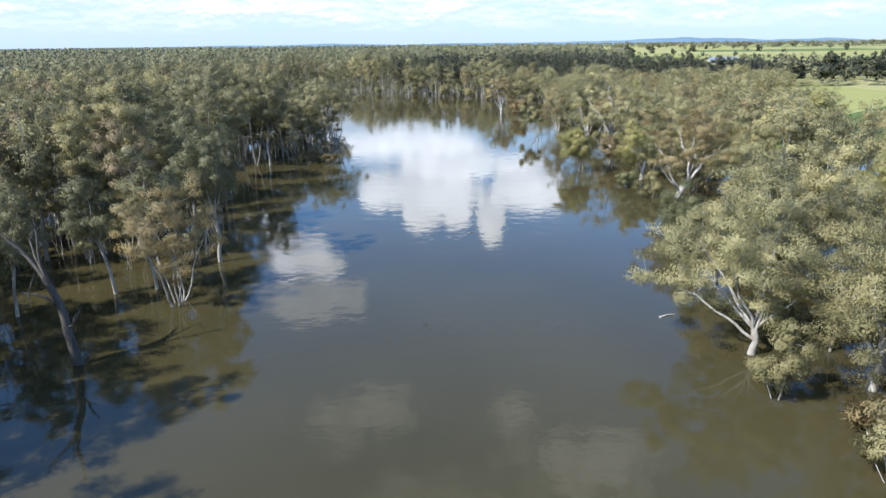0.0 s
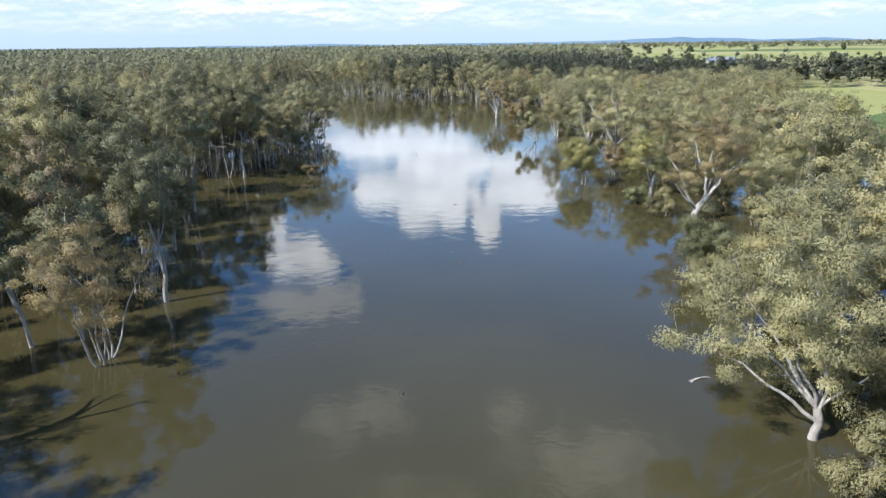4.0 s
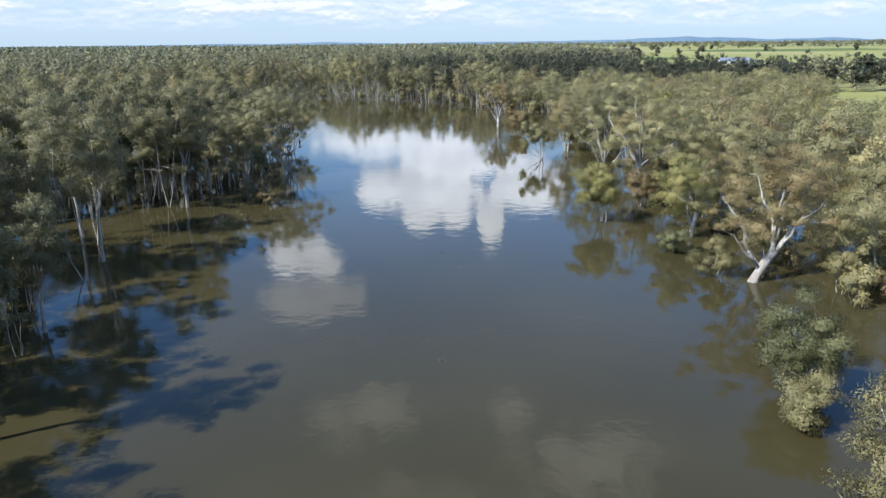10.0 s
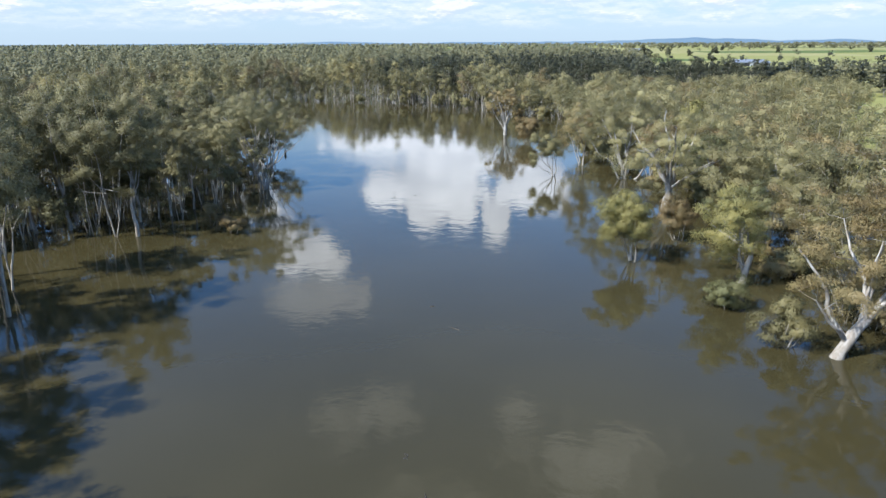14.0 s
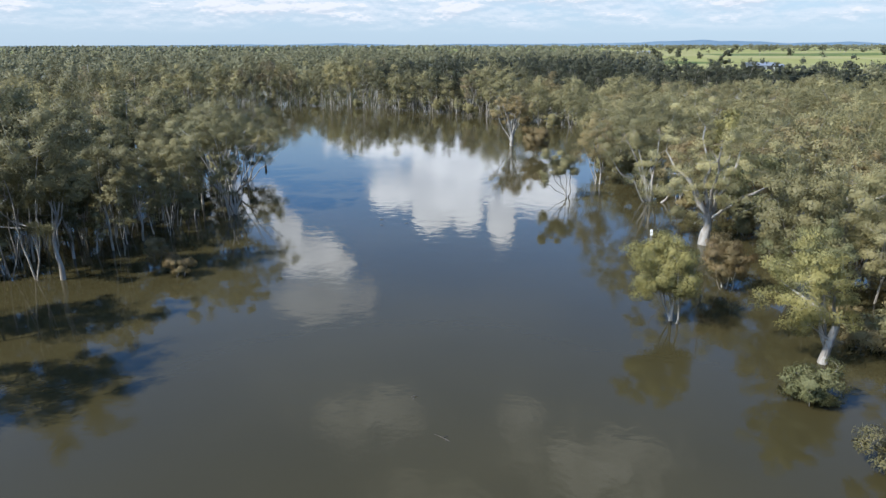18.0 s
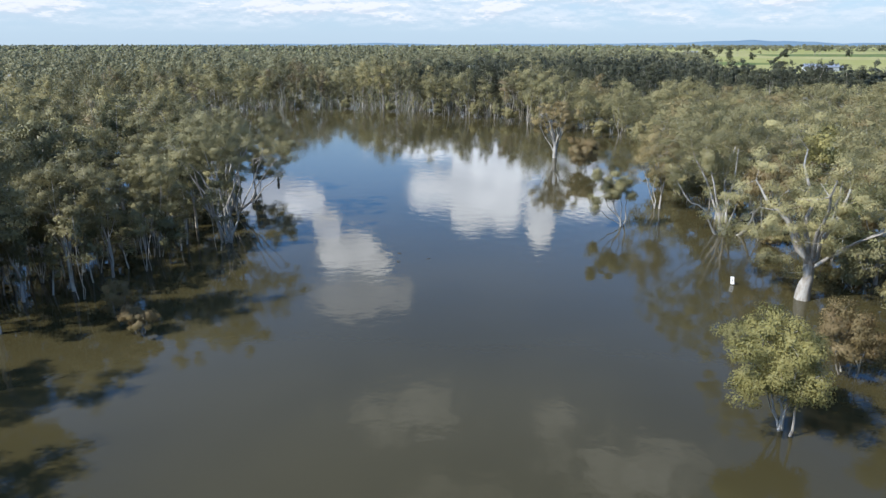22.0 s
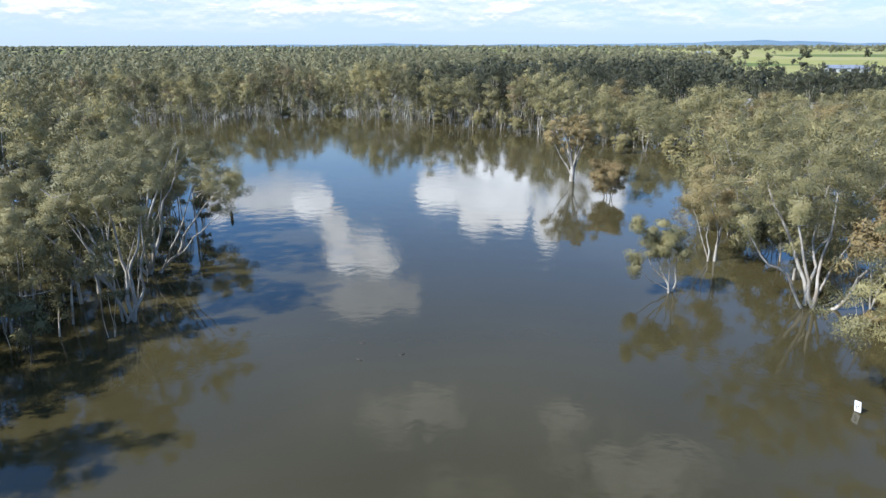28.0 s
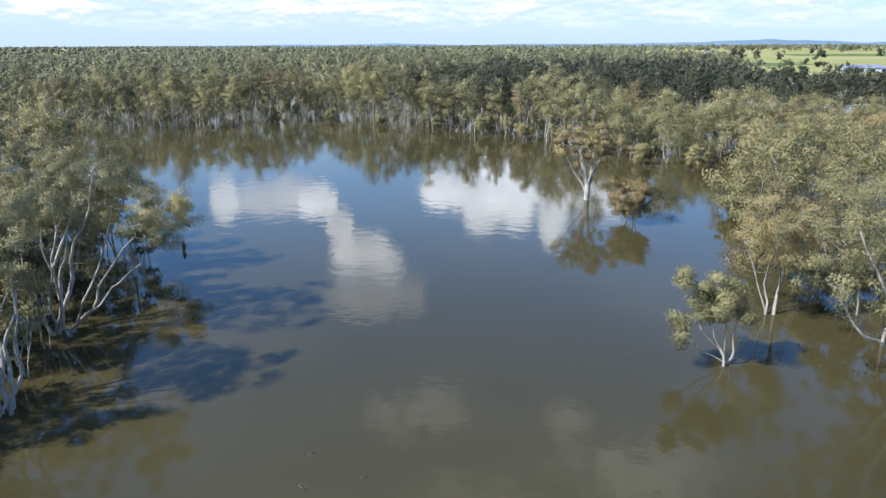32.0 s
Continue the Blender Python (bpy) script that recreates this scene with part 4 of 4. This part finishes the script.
edge = scatter(rng, -3200, 2400, 600, 3600, 28.0)
ex, ey = edge[:, 0], edge[:, 1]
ok = wooded(edge) & in_view(ex, ey) & (gap(ex, ey) >= 760) & (rng.uniform(0, 1, len(edge)) < np.clip(900 / np.maximum(ey, 1), 0.22, 1.0))
ok &= (ex < 160 + 0.12 * (ey - 600)) | (ey > 1700)
edge = edge[ok]
RIM = simple_kinds(5, 500, limbs=2, radius=(6.0, 9.0), low=(0.3, 0.5), core=0.7, clumps=9, per=2, clump=2.2, length=1.6, width=1.3, twigs=False, stems=False, droop=-0.3, dome=1.4)
woods("horizon_woodland", edge, RIM, ("far", "grey"), "woodland reaching to the horizon", (0.7, 1.12))

# paddock trees
belt = np.array([(a, 1480 + 60 * math.sin(a * 0.011) + rng.uniform(-60, 100)) for a in np.arange(420, 1700, 22.0)] + [(a, 1700 + rng.uniform(-60, 220)) for a in np.arange(380, 2400, 11.0)])
BELT = simple_kinds(5, 640, low=(0.1, 0.25), radius=(5.0, 7.5), limbs=2, core=0.6, clumps=21, per=6, clump=1.9, length=1.1, width=0.9, twigs=False, droop=-0.2, dome=0.9)
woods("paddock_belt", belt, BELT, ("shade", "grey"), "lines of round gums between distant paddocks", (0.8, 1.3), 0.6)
pad = [(178, 715, 1.3), (170, 722, 1.05), (186, 724, 1.1), (238, 702, 1.15), (262, 915, 1.1), (300, 880, 0.6), (250, 690, 0.45), (320, 1010, 0.9), (520, 1180, 1.1),
       (700, 1240, 1.1), (480, 1320, 1.0), (390, 1380, 1.0), (820, 1300, 1.2), (560, 860, 0.9), (640, 960, 1.0), (172, 352, 0.95), (184, 347, 1.1), (197, 356, 0.9), (208, 350, 1.15), (221, 358, 1.0),
       (236, 353, 1.2), (252, 362, 1.0), (268, 357, 1.1), (287, 366, 1.0), (232, 372, 1.15)]
DK = simple_kinds(4, 600, radius=(5.0, 7.0), low=(0.08, 0.2), limbs=4, core=0.5, clumps=34, per=22, clump=1.8, length=1.0, width=0.9, twigs=False, droop=-0.1)
for x, y, s in pad:
    (sv, sq), (lv, lt, ln) = DK[int(rng.integers(0, 4))]
    root = new("paddock_tree")
    part_of("trunk", mesh_of("trunk", BARK["grey"], sv, quads=sq, smooth=True), root)
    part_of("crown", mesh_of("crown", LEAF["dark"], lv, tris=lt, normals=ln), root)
    root.matrix_basis = at(x, y, rng.uniform(0, 360), s)
    tagged(root, "dark round-crowned tree standing beside a green paddock", "tree", "paddock trees")


# ---- shrubs along the flooded bank ----
SHRUBS = [gum(seed=700 + i, H=h, R=w, lo=0.0, trunk=0.09, stems=4, limbs=5, clumps=c, per=64, clump=0.85, length=0.36, width=0.15, sides=4)
          for i, (h, w, c) in enumerate(((3.2, 2.4, 24), (4.6, 2.8, 30), (2.4, 2.2, 18), (5.6, 3.0, 34)))]
shrub_models = [None] * 4
line = [(20, 30), (21, 37), (22, 54), (24, 60), (25, 70), (36, 98), (40, 101), (34, 107), (33, 123), (34, 131), (36, 143), (37, 156), (36, 165), (35, 172), (34, 183), (31, 192),
        (28, 203), (31, 214), (33, 225), (41, 236), (42, 250), (37, 262), (27, 268), (20, 278), (12, 292), (3, 302), (-8, 311), (-22, 319), (-41, 331), (-60, 341), (-78, 335)]
for n, (x, y) in enumerate(line):
    for k in range(2):
        i = int(rng.integers(0, 4))
        m = at(x + rng.uniform(0.5, 4.0) * (1 if y < 260 else 0.3), y + rng.uniform(-2.5, 2.5) + (2.5 if y > 260 else 0), rng.uniform(0, 360), rng.uniform(0.75, 1.2))
        if shrub_models[i] is None:
            shrub_models[i] = plant_tree("shrub", SHRUBS[i], m, "grey", ("sage", "olive", "rust", "olive")[i], "bushy regrowth standing in the flood beneath the gums", "shrub", "shrubs on the flooded bank")
        else:
            copy_tree(shrub_models[i], m)


# leafy regrowth that closes the wood below the crowns
under = np.concatenate([scatter(rng, -86, -30, 14, 212, 5.2), scatter(rng, -230, 60, 280, 372, 6.4)])
under = under[wooded(under, 4.0)]
under = under[np.min(np.linalg.norm(under[:, None] - hero_xy[None], axis=2), axis=1) > 3.0]
LOW = simple_kinds(5, 560, height=(4.5, 8.5), radius=(1.8, 2.8), low=(0.02, 0.2), limbs=2, core=0.4, clumps=15, per=14, clump=1.0, length=0.32, width=0.2, twigs=False, droop=0.3)
woods("understorey", under, LOW, ("deep", "grey"), "regrowth under the flooded gums, leaf colour darkened for their shade", (0.7, 1.3))


# thin saplings that fill the wood below the crowns
SAPLINGS = [gum(seed=760 + i, H=h, R=w, lo=0.18, trunk=0.055, stems=n, limbs=n, clumps=22, per=44, clump=0.8, length=0.38, width=0.15, sides=4)
            for i, (h, w, n) in enumerate(((7.5, 1.9, 3), (9.5, 2.2, 4), (6.0, 1.7, 2), (11.0, 2.3, 3)))]
sapling_models = [None] * 4
spots = scatter(rng, -72, -28, 40, 205, 6.2)
spots = spots[wooded(spots, 1.2)]
for x, y in spots[np.argsort(-spots[:, 0] - 0.02 * spots[:, 1])][:66]:
    i = int(rng.integers(0, 4))
    m = at(x, y, rng.uniform(0, 360), rng.uniform(0.8, 1.25))
    if sapling_models[i] is None:
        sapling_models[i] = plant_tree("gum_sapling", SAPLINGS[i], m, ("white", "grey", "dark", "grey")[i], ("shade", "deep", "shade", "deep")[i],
                                       "thin gum sapling in flood water, shade put into its leaf colour", "tree", "saplings of the flooded wood")
    else:
        copy_tree(sapling_models[i], m)


# ---- small things on the water and in the paddocks ----
def box(bm, x, y, z, sx, sy, sz, bevel=0.0):
    r = bmesh.ops.create_cube(bm, size=1.0, matrix=Matrix.Translation((x, y, z)) @ Matrix.Diagonal((sx, sy, sz, 1)))
    if bevel:
        bmesh.ops.bevel(bm, geom=list({e for v in r["verts"] for e in v.link_edges}), offset=bevel, segments=2, affect="EDGES", profile=0.5)


def build_sign():
    """A white board of the waterway, almost drowned, with one black mark on it."""
    root = new("river_sign")
    tagged(root, "white navigation board with black marking half under flood water", "sign")
    white = plain("sign_white", (0.78, 0.78, 0.76, 1), (0.70, 0.70, 0.68, 1), 0.45)
    black = plain("sign_black", (0.02, 0.02, 0.02, 1), (0.03, 0.03, 0.03, 1), 0.5)
    steel = plain("sign_steel", (0.32, 0.32, 0.31, 1), (0.24, 0.23, 0.21, 1), 0.5, 3.0, 0.8)
    bm = bmesh.new()
    box(bm, 0, 0, 0.60, 0.62, 0.012, 1.0, 0.004)
    part("board", bm, white, root)
    bm = bmesh.new()
    bmesh.ops.create_cone(bm, cap_ends=True, segments=12, radius1=0.04, radius2=0.04, depth=2.3, matrix=Matrix.Translation((0, 0.05, -0.1)))
    part("post", bm, steel, root)
    bm = bmesh.new()
    box(bm, 0, -0.010, 0.86, 0.30, 0.008, 0.07)
    box(bm, 0.12, -0.010, 0.74, 0.07, 0.008, 0.17)
    box(bm, 0.0, -0.010, 0.62, 0.30, 0.008, 0.07)
    box(bm, -0.12, -0.010, 0.50, 0.07, 0.008, 0.17)
    box(bm, 0, -0.010, 0.38, 0.30, 0.008, 0.07)
    part("marking", bm, black, root, "black marking")
    root.matrix_basis = pose(26.4, 155.1, 0, 0, -8, -62) @ Matrix.Scale(0.78, 4)


build_sign()


def build_snag():
    """A dark stump that stands out of the water off the point."""
    r = np.random.default_rng(51)
    root = new("snag")
    tagged(root, "dark waterlogged stump standing in the river", "tree stump")
    p = bend(np.array([0, 0, -1.4]), np.array([0.05, 0, 0.3]), np.array([-0.08, 0.1, 1.5]), 7, r, 0.03)
    v, q = tube(p, np.array([0.16, 0.17, 0.19, 0.26, 0.33, 0.27, 0.12]), 9)
    part_of("stump", mesh_of("stump", BARK["dark"], v + r.normal(0, 0.02, v.shape), quads=q, smooth=True), root)
    for e in ((0.9, 0.1, 0.9), (-0.7, 0.2, 1.3)):
        v, q = tube(bend(p[4], (p[4] + np.array(e)) / 2, np.array(e), 5, r, 0.04), np.linspace(0.06, 0.015, 5), 5)
        part_of("broken_branch", mesh_of("broken_branch", BARK["dark"], v, quads=q, smooth=True), root)
    root.matrix_basis = at(-38.9, 202.4, 0, 0.75)


build_snag()


def drift_wood():
    """Sunken branches and scraps of drift that break the surface."""
    r = np.random.default_rng(52)
    for x, y, turn, n in ((15.6, 56.8, 10, 2), (-6.5, 54.8, 60, 3), (-1.4, 84.5, 20, 3), (-2.6, 88.5, 70, 2), (-1.9, 112.6, 30, 2), (0.1, 107.6, 80, 2), (-10.4, 162.8, 15, 2), (-6.7, 160.9, 50, 2),
                          (-10.0, 159.5, 0, 2)):
        root = new("driftwood")
        big = x > 10
        for k in range(n):
            a = r.normal(0, 0.35, 3)
            ln = 0.9 if big else 0.28
            e0, e1 = np.array([-ln, a[0], -0.03]), np.array([ln, a[1], 0.02 if big else 0.0])
            v, q = tube(bend(e0, np.array([0, a[2], 0.10 if big else 0.07]), e1, 6, r, 0.03), np.linspace(0.07, 0.02, 6) * (0.9 if big else 0.55), 6)
            part_of("branch", mesh_of("branch", BARK["grey" if big else "dark"], v, quads=q, smooth=True), root)
        root.matrix_basis = at(x, y, turn)
        tagged(root, "bleached branch drifting at the water surface" if big else "scrap of floating driftwood on the muddy river", "driftwood", "drift on the river")


drift_wood()


def build_shed(x, y, turn, length, depth, height, name, label):
    root = new(name)
    tagged(root, label, "shed")
    wall = plain("shed_wall", (0.42, 0.44, 0.44, 1), (0.34, 0.36, 0.36, 1), 0.6)
    iron = plain("shed_iron", (0.22, 0.25, 0.29, 1), (0.18, 0.20, 0.24, 1), 0.55, 0.5, 0.2)
    void = plain("shed_opening_shade", (0.03, 0.03, 0.03, 1), (0.04, 0.04, 0.04, 1), 0.9)
    bm = bmesh.new()
    box(bm, 0, 0, height / 2, length, depth, height)
    part("wall", bm, wall, root)
    for s_ in (-1, 1):
        bm = bmesh.new()
        v = [bm.verts.new(c) for c in ((-length / 2 - 0.5, s_ * (depth / 2 + 0.6), height - 0.2), (length / 2 + 0.5, s_ * (depth / 2 + 0.6), height - 0.2),
                                       (length / 2 + 0.5, 0, height + depth * 0.22), (-length / 2 - 0.5, 0, height + depth * 0.22))]
        f = bm.faces.new(v)
        ext = bmesh.ops.extrude_face_region(bm, geom=[f])
        bmesh.ops.translate(bm, vec=(0, 0, 0.15), verts=[g for g in ext["geom"] if isinstance(g, bmesh.types.BMVert)])
        part("roof", bm, iron, root, "pale corrugated iron roof")
    # near-black slabs on the closed wall: the shade inside, put into colour
    for k in range(int(length // 8)):
        bm = bmesh.new()
        box(bm, -length / 2 + 4 + 8 * k, -depth / 2 - 0.03, height * 0.42, 5.0, 0.06, height * 0.8)
        part("doorway", bm, void, root)
    root.matrix_basis = pose(x, y, 0.8, 0, 0, turn)


build_shed(276, 712, -12, 27, 11, 3.6, "farm_shed", "long pale iron-roofed farm shed beside a paddock")
build_shed(297, 724, 10, 9, 6, 2.8, "farm_shed", "small iron-roofed shed beside the long one")
build_shed(370, 1500, 0, 26, 12, 5.0, "farm_shed", "white shed far off among paddock trees")
